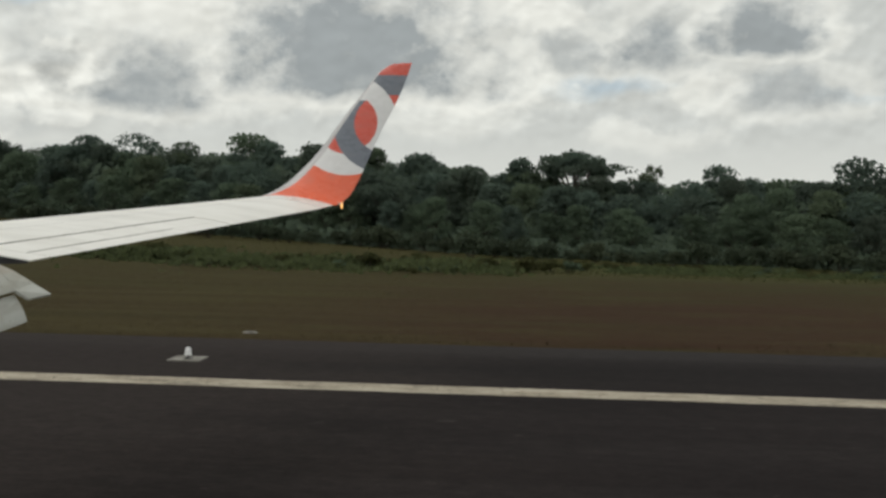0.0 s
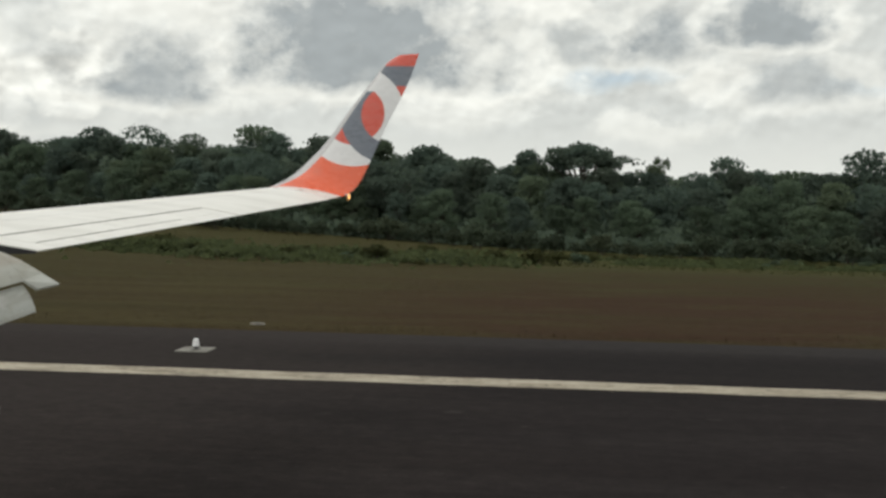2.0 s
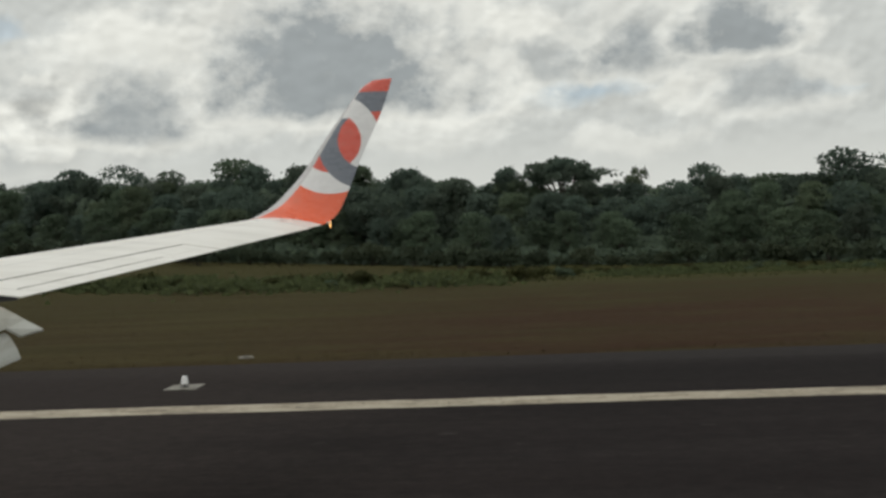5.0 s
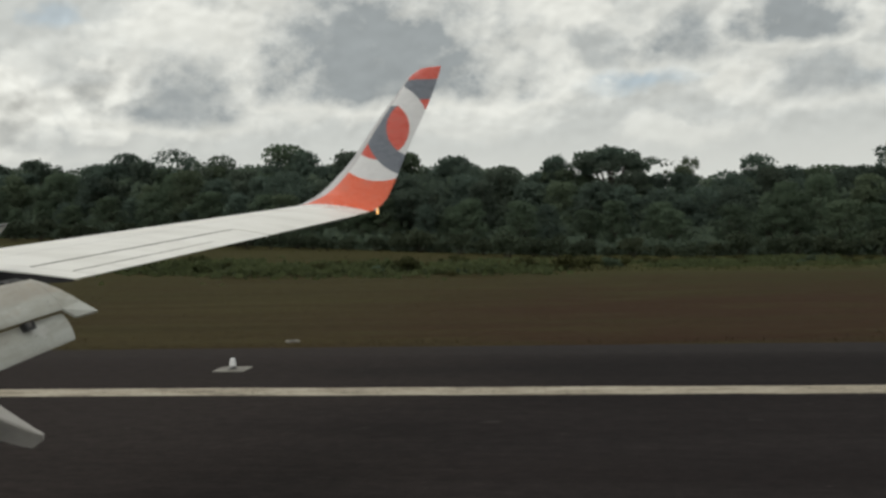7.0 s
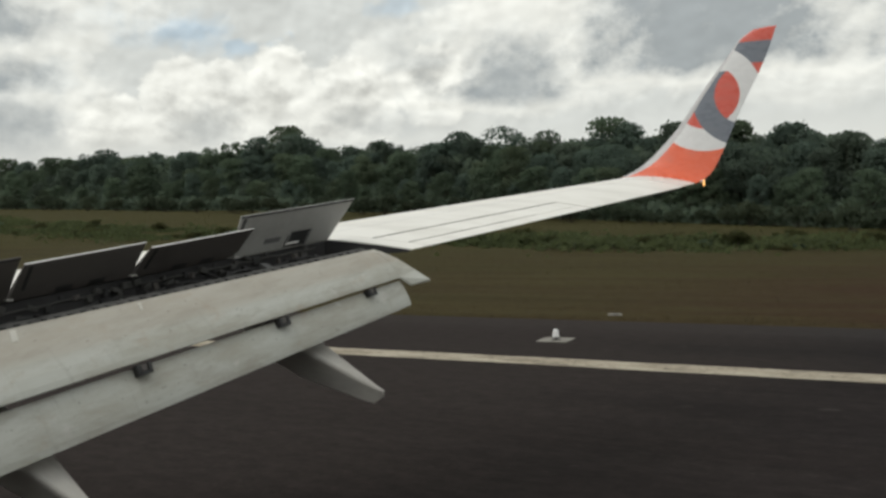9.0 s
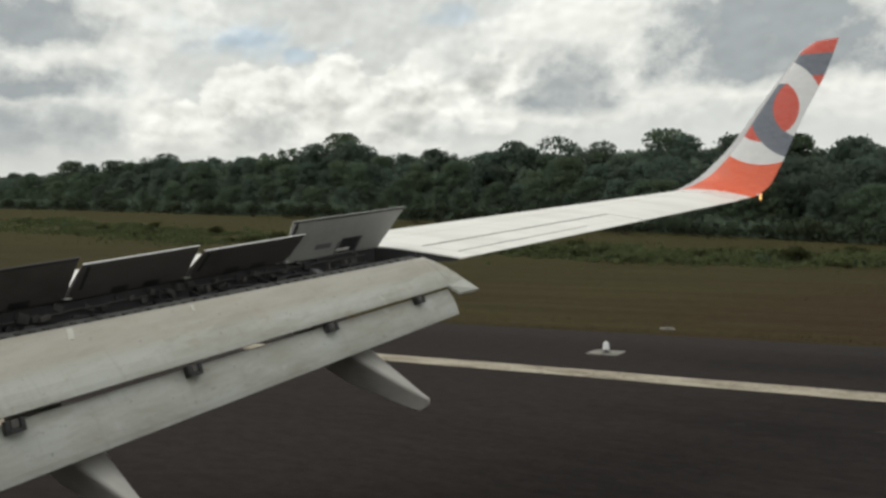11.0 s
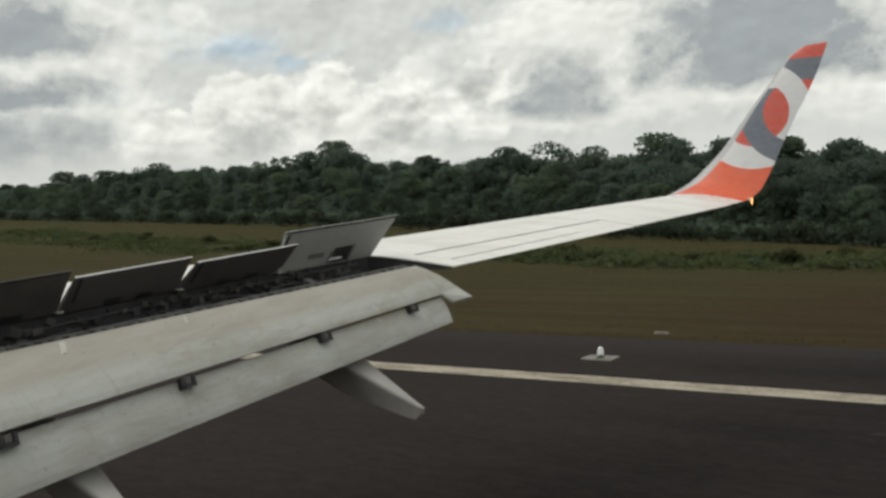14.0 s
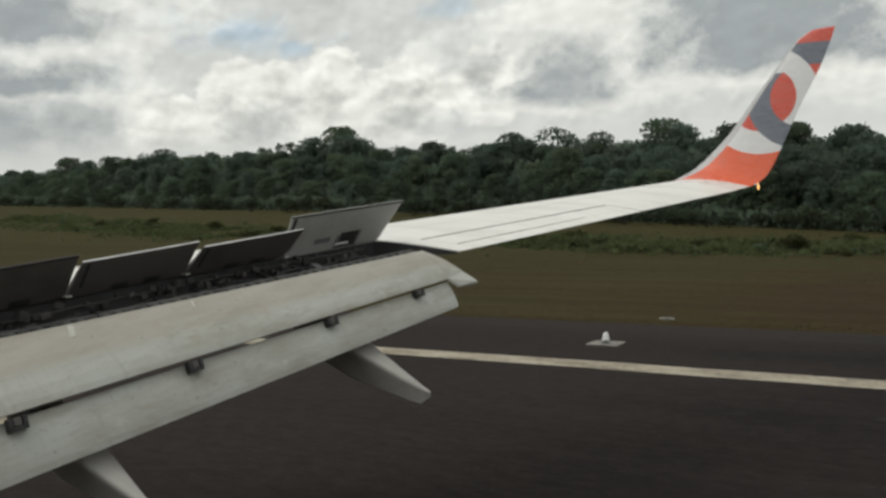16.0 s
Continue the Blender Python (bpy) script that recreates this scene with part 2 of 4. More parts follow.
def flap_paint_material():
    """Grey flap paint: scuffed, oil-streaked, with faint spanwise bands."""
    m, N, b, co = material("flap_paint", 0.5, 0.35)
    x, y, z = N.xyz(co)
    stain = N.noise(N.scaled(co, (1.9, 0.42, 1.9)), 1.7, 7, 0.66)
    fine = N.noise(N.scaled(co, (3.0, 1.0, 3.0)), 9.0, 5, 0.7)
    streak = N.noise(N.scaled(co, (0.6, 6.0, 0.6)), 2.2, 5, 0.6)
    c = N.mix(N.step(stain, 0.40, 0.70), (0.452, 0.46, 0.42), (0.355, 0.345, 0.295))
    c = N.mix(N.m("MULTIPLY", N.step(streak, 0.55, 0.8), 0.35), c, (0.25, 0.23, 0.20))
    c = N.mix(N.m("MULTIPLY", N.step(fine, 0.58, 0.74), 0.5), c, (0.26, 0.24, 0.21))
    c = N.mix(N.m("MULTIPLY", N.step(N.noise(co, 2.6, 3, 0.5), 0.66, 0.72), 0.35), c, (0.60, 0.59, 0.56))
    # brownish film over the front half, ending in a soft spanwise tide line
    chord = N.m("DIVIDE", N.m("SUBTRACT", N.m("MULTIPLY_ADD", y, 0.1067, 2.498), z), N.m("MULTIPLY_ADD", y, -0.0351, 0.613))
    film = N.step(N.m("MULTIPLY_ADD", N.m("SUBTRACT", stain, 0.5), 0.5, chord), 0.62, 0.40)
    c = N.mix(N.m("MULTIPLY", film, 0.55), c, (0.335, 0.295, 0.24))
    band = N.noise(N.scaled(co, (5.0, 0.22, 5.0)), 1.3, 5, 0.65)
    c = N.mix(N.m("MULTIPLY", N.step(band, 0.50, 0.66), 0.4), c, (0.29, 0.27, 0.225))
    specks = N.noise(co, 22.0, 2, 0.5)
    c = N.mix(N.m("MULTIPLY", N.step(specks, 0.68, 0.74), 0.5), c, (0.16, 0.15, 0.13))
    rust = N.noise(N.scaled(co, (1.6, 1.0, 1.6)), 2.7, 6, 0.7)
    c = N.mix(N.m("MULTIPLY", N.step(rust, 0.56, 0.72), 0.45), c, (0.33, 0.27, 0.20))
    N.set(b.inputs["Base Color"], c)
    N.set(b.inputs["Roughness"], N.m("MULTIPLY_ADD", stain, 0.35, 0.3))
    return m


def winglet_material():
    """White winglet with orange root and cap, grey swirl and orange discs, metal leading edge."""
    m, N, b, co = material("winglet_paint", 0.3, 0.6)
    x, y, z = N.xyz(co)

    def radius(cx, cz):
        u, v = N.m("SUBTRACT", x, cx), N.m("SUBTRACT", z, cz)
        return N.m("SQRT", N.m("ADD", N.m("MULTIPLY", u, u), N.m("MULTIPLY", v, v)))

    left, right = radius(-2.92, 5.62), radius(-2.29, 5.62)
    # discs and cap: the same orange with the window's dimming put into its colour
    orange, dim_orange, grey, white = (0.74, 0.125, 0.05), (0.60, 0.088, 0.055), (0.145, 0.16, 0.19), (0.70, 0.69, 0.68)
    lt = lambda a, k: N.m("LESS_THAN", a, k)
    gt = lambda a, k: N.m("GREATER_THAN", a, k)
    both = lambda a, c: N.m("MULTIPLY", a, c)
    c = N.mix(lt(left, 0.955), orange, white)
    c = N.mix(lt(left, 0.57), c, dim_orange)
    c = N.mix(lt(right, 0.89), c, white)
    c = N.mix(both(lt(right, 0.89), lt(z, 6.03)), c, grey)
    c = N.mix(lt(right, 0.52), c, white)
    c = N.mix(both(lt(right, 0.52), lt(left, 0.52)), c, dim_orange)
    top = both(gt(left, 0.87), gt(z, 5.75))
    c = N.mix(both(top, gt(x, -2.6)), c, N.mix(gt(z, 6.14), dim_orange, grey))
    c = N.mix(gt(z, 6.51), c, dim_orange)
    # unpainted root: wing paint runs on to a slanting line
    edge = N.m("MULTIPLY_ADD", N.m("ADD", x, 4.3), 0.17, 15.24)
    c = N.mix(lt(N.m("SUBTRACT", y, edge), 0.0), c, (0.74, 0.73, 0.69))
    at = N.put("ShaderNodeAttribute")
    at.attribute_name = "nose"
    bare = N.m("MULTIPLY_ADD", N.m("SUBTRACT", z, 4.2), -0.042, 0.15)
    c = N.mix(N.m("LESS_THAN", at.outputs["Fac"], bare), c, (0.47, 0.46, 0.455))
    wear = N.noise(N.scaled(co, (1, 1, 2)), 3.0, 6, 0.65)
    c = N.mix(N.m("MULTIPLY", N.step(wear, 0.5, 0.8), 0.18), c, (0.35, 0.33, 0.31))
    N.set(b.inputs["Base Color"], c)
    N.set(b.inputs["Roughness"], N.m("MULTIPLY_ADD", wear, 0.3, 0.13))
    return m


def asphalt_material():
    m, N, b, co = material("asphalt", 0.95, 0.06)
    lanes = N.noise(N.scaled(co, (0.035, 1.1, 1)), 0.55, 5, 0.6)
    streak = N.noise(N.scaled(co, (0.05, 2.6, 1)), 1.6, 5, 0.65)
    grain = N.noise(co, 11.0, 6, 0.75)
    c = N.mix(N.step(lanes, 0.35, 0.68), (0.0175, 0.0142, 0.0137), (0.0235, 0.0195, 0.0187))
    c = N.mix(N.m("MULTIPLY", N.step(streak, 0.54, 0.74), 0.22), c, (0.044, 0.038, 0.034))
    c = N.mix(N.m("MULTIPLY", N.step(N.noise(N.scaled(co, (0.5, 1.4, 1)), 1.3, 4, 0.5), 0.71, 0.75), 0.35), c, (0.10, 0.095, 0.085))
    damp = N.noise(N.scaled(co, (0.16, 0.5, 1)), 0.8, 6, 0.6)
    c = N.mix(N.m("MULTIPLY", N.step(damp, 0.48, 0.7), 0.55), c, (0.0155, 0.0128, 0.0124))
    pale = N.noise(N.scaled(co, (0.4, 1.8, 1)), 2.1, 6, 0.7)
    c = N.mix(N.m("MULTIPLY", N.step(pale, 0.57, 0.72), 0.35), c, (0.045, 0.040, 0.036))
    x, y, z = N.xyz(co)
    # paved shoulder: a little greyer towards the grass, with a dusty pale margin
    sh = N.step(N.m("MULTIPLY_ADD", lanes, 3.0, y), 25.0, 28.6)
    c = N.mix(N.m("MULTIPLY", sh, 0.8), c, (0.0215, 0.0186, 0.0182))
    wet = N.m("MULTIPLY", N.step(N.m("MULTIPLY_ADD", lanes, 2.0, y), 22.6, 23.8), N.step(N.m("MULTIPLY_ADD", damp, 2.0, y), 26.6, 25.2))
    c = N.mix(N.m("MULTIPLY", wet, 0.6), c, (0.0150, 0.0128, 0.0124))
    rim = N.step(N.m("MULTIPLY_ADD", pale, 1.3, y), 26.2, 27.0)
    c = N.mix(N.m("MULTIPLY", rim, 0.75), c, (0.0350, 0.0315, 0.0300))
    mid = N.noise(N.scaled(co, (1.0, 1.8, 1)), 2.3, 5, 0.7)
    # paler and browner ahead than abeam: glare of the forward view put into the colour
    ahead_glare = N.step(N.m("MULTIPLY_ADD", N.m("SUBTRACT", damp, 0.5), 14.0, x), 3.0, -9.0)
    c = N.mix(N.m("MULTIPLY", ahead_glare, 0.55), c, (0.040, 0.0322, 0.0285))
    k = N.m("MULTIPLY_ADD", N.m("SUBTRACT", mid, 0.5), 1.1, 0.90)
    c = N.mix(1.0, c, N.vec(k, k, k), "MULTIPLY")
    chips = N.noise(N.scaled(co, (0.5, 1.6, 1)), 5.0, 3, 0.6)
    c = N.mix(N.m("MULTIPLY", N.step(chips, 0.68, 0.76), 0.5), c, (0.075, 0.067, 0.060))
    g = N.m("MULTIPLY_ADD", N.m("SUBTRACT", grain, 0.5), 0.9, 1.0)
    N.set(b.inputs["Base Color"], N.mix(1.0, c, N.vec(g, g, g), "MULTIPLY"))
    bump(N, b, grain, 0.4, 0.01)
    return m


def road_paint_material():
    m, N, b, co = material("runway_paint", 0.8, 0.2)
    patches = N.noise(N.scaled(co, (0.35, 1.2, 1)), 1.6, 5, 0.65)
    chip = N.noise(N.scaled(co, (1.0, 2.0, 1)), 6.0, 6, 0.75)
    c = N.mix(N.step(patches, 0.35, 0.7), (0.42, 0.375, 0.29), (0.25, 0.21, 0.15))
    c = N.mix(N.step(N.m("MULTIPLY_ADD", patches, 0.25, chip), 0.64, 0.76), c, (0.10, 0.085, 0.065))
    tyre = N.noise(N.scaled(co, (0.55, 0.8, 1)), 1.1, 5, 0.7)
    c = N.mix(N.m("MULTIPLY", N.step(tyre, 0.54, 0.68), 0.65), c, (0.13, 0.11, 0.085))
    N.set(b.inputs["Base Color"], c)
    return m


def ground_material():
    """Mown grass going from bare reddish earth at the pavement to green growth below the woods."""
    m, N, b, co = material("grass_ground", 0.95, 0.05)
    x, y, z = N.xyz(co)
    wide = N.noise(N.scaled(co, (0.02, 0.14, 1)), 1.0, 5, 0.6)
    rows = N.noise(N.scaled(co, (0.05, 0.9, 1)), 0.8, 5, 0.65)
    fine = N.noise(N.scaled(co, (1.0, 2.5, 1)), 2.2, 6, 0.72)
    yy = N.m("MULTIPLY_ADD", N.m("SUBTRACT", wide, 0.5), 26.0, y)
    c = N.mix(N.step(yy, 34.0, 66.0), (0.041, 0.0230, 0.0135), (0.041, 0.031, 0.013))
    c = N.mix(N.step(yy, 64.0, 84.0), c, (0.064, 0.064, 0.023))
    c = N.mix(N.m("MULTIPLY", N.step(rows, 0.45, 0.72), 0.6), c, (0.046, 0.038, 0.017))
    blot = N.noise(N.scaled(co, (0.10, 0.30, 1)), 1.0, 6, 0.62)
    c = N.mix(N.m("MULTIPLY", N.step(blot, 0.45, 0.72), 0.65), c, (0.052, 0.050, 0.019))
    c = N.mix(N.m("MULTIPLY", N.step(wide, 0.5, 0.75), 0.5), c, (0.030, 0.036, 0.012))
    tint = N.noise(N.scaled(co, (0.25, 0.7, 1)), 1.0, 6, 0.68)
    c = N.mix(N.m("MULTIPLY", N.m("MULTIPLY", N.step(tint, 0.46, 0.64), 0.75), N.step(yy, 36.0, 66.0)), c, (0.040, 0.042, 0.0145))
    c = N.mix(N.m("MULTIPLY", N.step(tint, 0.46, 0.32), 0.5), c, (0.052, 0.036, 0.019))
    ahead = N.step(N.m("MULTIPLY_ADD", N.m("SUBTRACT", blot, 0.5), 24.0, x), 2.0, -14.0)
    lush = N.mix(N.step(rows, 0.35, 0.7), (0.040, 0.034, 0.0145), (0.058, 0.050, 0.020))
    c = N.mix(N.m("MULTIPLY", ahead, 0.7), c, lush)
    g = N.m("MULTIPLY_ADD", N.m("SUBTRACT", fine, 0.5), 1.5, 1.0)
    N.set(b.inputs["Base Color"], N.mix(1.0, c, N.vec(g, g, g), "MULTIPLY"))
    bump(N, b, fine, 0.6, 0.12)
    return m


def leaf_material(name, dark, light, warm):
    m, N, b, co = material(name, 0.7, 0.12)
    geo = N.put("ShaderNodeNewGeometry").outputs["Random Per Island"]
    obj = N.put("ShaderNodeObjectInfo").outputs["Random"]
    c = N.mix(geo, dark, light)
    c = N.mix(N.m("MULTIPLY", N.step(obj, 0.45, 1.0), 0.4), c, warm)
    g = N.m("MULTIPLY_ADD", N.m("FRACT", N.m("MULTIPLY", obj, 7.3)), 0.42, 0.82)
    c = N.mix(1.0, c, N.vec(g, g, g), "MULTIPLY")
    N.set(b.inputs["Base Color"], c)
    tr = N.put("ShaderNodeBsdfTranslucent")
    N.set(tr.inputs["Color"], c)
    mx = N.put("ShaderNodeMixShader")
    mx.inputs[0].default_value = 0.55
    N.set(mx.inputs[1], b.outputs[0])
    N.set(mx.inputs[2], tr.outputs[0])
    N.set(m.node_tree.nodes["Material Output"].inputs["Surface"], mx.outputs[0])
    return m


WING_PAINT = wing_paint_material()
FLAP_PAINT = flap_paint_material()
WINGLET_PAINT = winglet_material()
SPOILER_BACK = worn("spoiler_underside", (0.45, 0.45, 0.43), (0.34, 0.33, 0.31), 0.6, 0.3, 1.6, amount=0.6)
SPOILER_EDGE = worn("spoiler_edge_paint", (0.84, 0.83, 0.81), (0.5, 0.48, 0.45), 0.5, 0.4, 3.0, amount=0.5)
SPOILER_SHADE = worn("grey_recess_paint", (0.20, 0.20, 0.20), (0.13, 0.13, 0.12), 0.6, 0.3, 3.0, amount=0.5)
SPOILER_BROWN = worn("brown_spoiler_underside", (0.125, 0.115, 0.108), (0.078, 0.072, 0.068), 0.7, 0.2, 1.8, amount=0.7)
GLINT_PALE = worn("painted_glint", (0.52, 0.51, 0.46), (0.40, 0.385, 0.345), 0.7, 0.2, 8.0, amount=0.8)
SEAL_GRIME = worn("grimy_seal", (0.30, 0.29, 0.27), (0.03, 0.028, 0.026), 0.8, 0.2, 3.6, amount=1.0)
SEAL_FADED = worn("faded_seal", (0.46, 0.45, 0.42), (0.16, 0.15, 0.14), 0.8, 0.2, 3.0, amount=1.0)
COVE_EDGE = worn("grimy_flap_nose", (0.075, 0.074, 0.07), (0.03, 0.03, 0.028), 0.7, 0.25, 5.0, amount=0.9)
COVE = worn("dark_wing_cove", (0.040, 0.039, 0.040), (0.018, 0.018, 0.019), 0.7, 0.25, 3.0, amount=0.9, grain=0.3)
DARK_METAL = worn("oiled_steel", (0.05, 0.05, 0.05), (0.02, 0.02, 0.02), 0.5, 0.4, 3.0, metal=0.4)
BARE_METAL = worn("bare_aluminium", (0.62, 0.61, 0.59), (0.35, 0.34, 0.32), 0.4, 0.5, 2.0, metal=0.5)
FAIRING_PAINT = worn("fairing_paint", (0.40, 0.385, 0.355), (0.24, 0.225, 0.20), 0.5, 0.3, 1.2, (0.6, 2, 1), 0.8)
RUBBER = worn("black_seal_rubber", (0.045, 0.045, 0.045), (0.06, 0.06, 0.06), 0.8, 0.2, 3.0)
CONCRETE = worn("pale_concrete", (0.25, 0.24, 0.21), (0.08, 0.07, 0.06), 0.9, 0.2, 2.0, amount=0.8, grain=0.25)
LAMP_WHITE = worn("white_lamp_paint", (0.75, 0.75, 0.74), (0.5, 0.48, 0.44), 0.5, 0.4, 4.0, amount=0.4)
ASPHALT = asphalt_material()
ROAD_PAINT = road_paint_material()
GROUND = ground_material()
BARK = worn("bark", (0.085, 0.075, 0.062), (0.035, 0.03, 0.026), 0.9, 0.1, 1.2, (4, 4, 1), 0.8, grain=0.3)
# tree leaf colours are lifted and blued: distant haze put into the colour
LEAF_A = leaf_material("dark_broadleaf", (0.092, 0.128, 0.106), (0.109, 0.148, 0.112), (0.118, 0.134, 0.09))
LEAF_B = leaf_material("fresh_broadleaf", (0.096, 0.134, 0.092), (0.117, 0.158, 0.098), (0.126, 0.146, 0.084))
WEED = leaf_material("tall_weeds", (0.062, 0.068, 0.026), (0.080, 0.086, 0.034), (0.088, 0.082, 0.034))
SCRUB = leaf_material("scrub_leaves", (0.060, 0.074, 0.034), (0.086, 0.102, 0.044), (0.090, 0.092, 0.040))
# leaf colour made lighter here to fill in the shade between the trees
LIFTED_UNDERGROWTH = leaf_material("lifted_undergrowth_leaves", (0.103, 0.138, 0.104), (0.13, 0.17, 0.114), (0.139, 0.16, 0.098))
# darker leaf colour stands in for the shade below overhanging trees
SHADED_SHRUB = leaf_material("shaded_shrub_leaves", (0.050, 0.066, 0.044), (0.066, 0.084, 0.050), (0.070, 0.078, 0.042))
DRY_GRASS = leaf_material("short_dry_grass", (0.03, 0.025, 0.0115), (0.044, 0.036, 0.016), (0.04, 0.032, 0.014))


def glow(name, colour, strength):
    m, N, b, co = material(name, 0.3, 0.5)
    b.inputs["Base Color"].default_value = (*colour, 1)
    b.inputs["Emission Color"].default_value = (*colour, 1)
    b.inputs["Emission Strength"].default_value = strength
    return m


NAV_GLOW = glow("lit_position_light", (1.0, 0.50, 0.16), 1.6)


# ---- mesh helpers ----
def mesh_object(name, verts, faces, mat, parent=None, label="", smooth=False):
    me = bpy.data.meshes.new(name)
    me.from_pydata([tuple(v) for v in verts], [], [tuple(f) for f in faces])
    if mat:
        me.materials.append(mat)
    if smooth:
        me.shade_smooth()
    ob = new(name, me)
    if parent:
        ob.parent = parent
    if label:
        ob["label"] = label
    return ob


def part(name, bm, mat, parent, label="", smooth=False):
    me = bpy.data.meshes.new(name)
    bmesh.ops.recalc_face_normals(bm, faces=bm.faces)
    bm.to_mesh(me)
    bm.free()
    me.materials.append(mat)
    if smooth:
        me.shade_smooth()
    ob = new(name, me)
    ob.parent = parent
    if label:
        ob["label"] = label
    return ob


def loft(rings, closed=True, caps=True):
    """A bmesh skinned through rings of points."""
    bm = bmesh.new()
    rows = [[bm.verts.new(p) for p in ring] for ring in rings]
    n = len(rows[0])
    for a, c in zip(rows, rows[1:]):
        for i in range(n if closed else n - 1):
            j = (i + 1) % n
            bm.faces.new((a[i], a[j], c[j], c[i]))
    if caps and closed:
        bm.faces.new(rows[0][::-1])
        bm.faces.new(rows[-1])
    return bm


def box(bm, lo, hi, m=None):
    vs = [bm.verts.new((x, y, z)) for x in (lo[0], hi[0]) for y in (lo[1], hi[1]) for z in (lo[2], hi[2])]
    for f in ((0, 1, 3, 2), (4, 6, 7, 5), (0, 4, 5, 1), (2, 3, 7, 6), (0, 2, 6, 4), (1, 5, 7, 3)):
        bm.faces.new([vs[i] for i in f])
    if m:
        bmesh.ops.transform(bm, matrix=m, verts=vs)
    return vs


def bevelled(bm, width=0.01, segments=2):
    bmesh.ops.bevel(bm, geom=bm.edges[:], offset=width, segments=segments, affect="EDGES", profile=0.6)
    return bm


def tube(bm, a, c, r, n=8, r2=None):
    a, c = Vector(a), Vector(c)
    q = (c - a).to_track_quat("Z", "Y")
    r2 = r if r2 is None else r2
    rings = []
    for p, rr in ((a, r), (c, r2)):
        rings.append([bm.verts.new(p + q @ Vector((rr * math.cos(k * math.tau / n), rr * math.sin(k * math.tau / n), 0))) for k in range(n)])
    for i in range(n):
        j = (i + 1) % n
        bm.faces.new((rings[0][i], rings[0][j], rings[1][j], rings[1][i]))
    bm.faces.new(rings[0][::-1])
    bm.faces.new(rings[1])


# ---- ground, runway ----
def ramp(v, pts):
    return float(np.interp(v, [p[0] for p in pts], [p[1] for p in pts]))


def smooth(v, a, c):
    t = min(1.0, max(0.0, (v - a) / (c - a)))
    return t * t * (3 - 2 * t)


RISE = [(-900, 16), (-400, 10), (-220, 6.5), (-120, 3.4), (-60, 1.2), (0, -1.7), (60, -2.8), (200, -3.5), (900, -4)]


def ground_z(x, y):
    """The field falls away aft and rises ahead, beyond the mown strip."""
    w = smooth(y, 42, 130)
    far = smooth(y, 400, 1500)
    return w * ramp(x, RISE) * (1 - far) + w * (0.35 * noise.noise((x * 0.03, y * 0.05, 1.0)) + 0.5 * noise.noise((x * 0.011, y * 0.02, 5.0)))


def build_ground():
    xs = [-4500, -2500, -1400, -900, -650, -500] + list(range(-420, 161, 6)) + [200, 260, 400, 700, 1200, 2400, 4500]
    ys = [-4500, -2000, -800, -300, -120, -60, 0, 20, 27, 27.8, 28.4, 30, 33, 37, 42, 48] + list(range(54, 210, 6)) + [220, 240, 270, 320, 400, 550, 800, 1300, 2200, 4500]
    rng = random.Random(3)
    verts, faces = [], []
    for y in ys:
        for x in xs:
            z = ground_z(x, y) if y > 30 else 0.0
            z += -0.06 if y <= 27.5 else (0.0 if y < 28 else 0.02 + rng.uniform(-0.03, 0.05))
            edge = 0.12 * noise.noise((x * 0.4, 0, 9.0)) if 27.5 < y < 28.5 else 0.0
            verts.append((x, y + edge, z))
    n = len(xs)
    for j in range(len(ys) - 1):
        for i in range(n - 1):
            faces.append((j * n + i, j * n + i + 1, (j + 1) * n + i + 1, (j + 1) * n + i))
    ob = mesh_object("ground", verts, faces, GROUND, smooth=True)
    tagged(ob, "brown mown airfield grass turning green below the woods", "ground", kind="structure")


def flat_sheet(name, x0, x1, y0, y1, z, mat, nx=40, ragged=0.0, seed=1):
    """A thin slab with slightly uneven long edges."""
    rng = random.Random(seed)
    verts, faces = [], []
    for i in range(nx + 1):
        x = x0 + (x1 - x0) * i / nx
        verts += [(x, y0 + rng.uniform(-ragged, ragged), z), (x, y1 + rng.uniform(-ragged, ragged), z)]
        verts += [(verts[-2][0], verts[-2][1], z - 0.004), (verts[-1][0], verts[-1][1], z - 0.004)]
    for i in range(nx):
        a, c = 4 * i, 4 * i + 4
        faces += [(a, c, c + 1, a + 1), (a, a + 2, c + 2, c), (a + 1, c + 1, c + 3, a + 3)]
    faces += [(0, 1, 3, 2), (4 * nx, 4 * nx + 2, 4 * nx + 3, 4 * nx + 1)]
    return mesh_object(name, verts, faces, mat)


build_ground()
runway = flat_sheet("runway", -3000, 3000, -34, 27.75, 0.004, ASPHALT, 60)
tagged(runway, "dark worn asphalt runway with grey paved shoulder", "runway", kind="structure")
stripe = flat_sheet("edge_line", -400, 400, LINE_Y - 0.46, LINE_Y + 0.46, 0.010, ROAD_PAINT, 800, 0.025, 5)
tagged(stripe, "weathered cream painted stripe along the runway edge", "road marking", kind="structure")
bar_mark = flat_sheet("touchdown_marking", -36, -13.0, 10.1, 12.1, 0.010, ROAD_PAINT, 60, 0.03, 8)
tagged(bar_mark, "broad cracked cream paint bar on dark asphalt", "road marking", kind="structure")


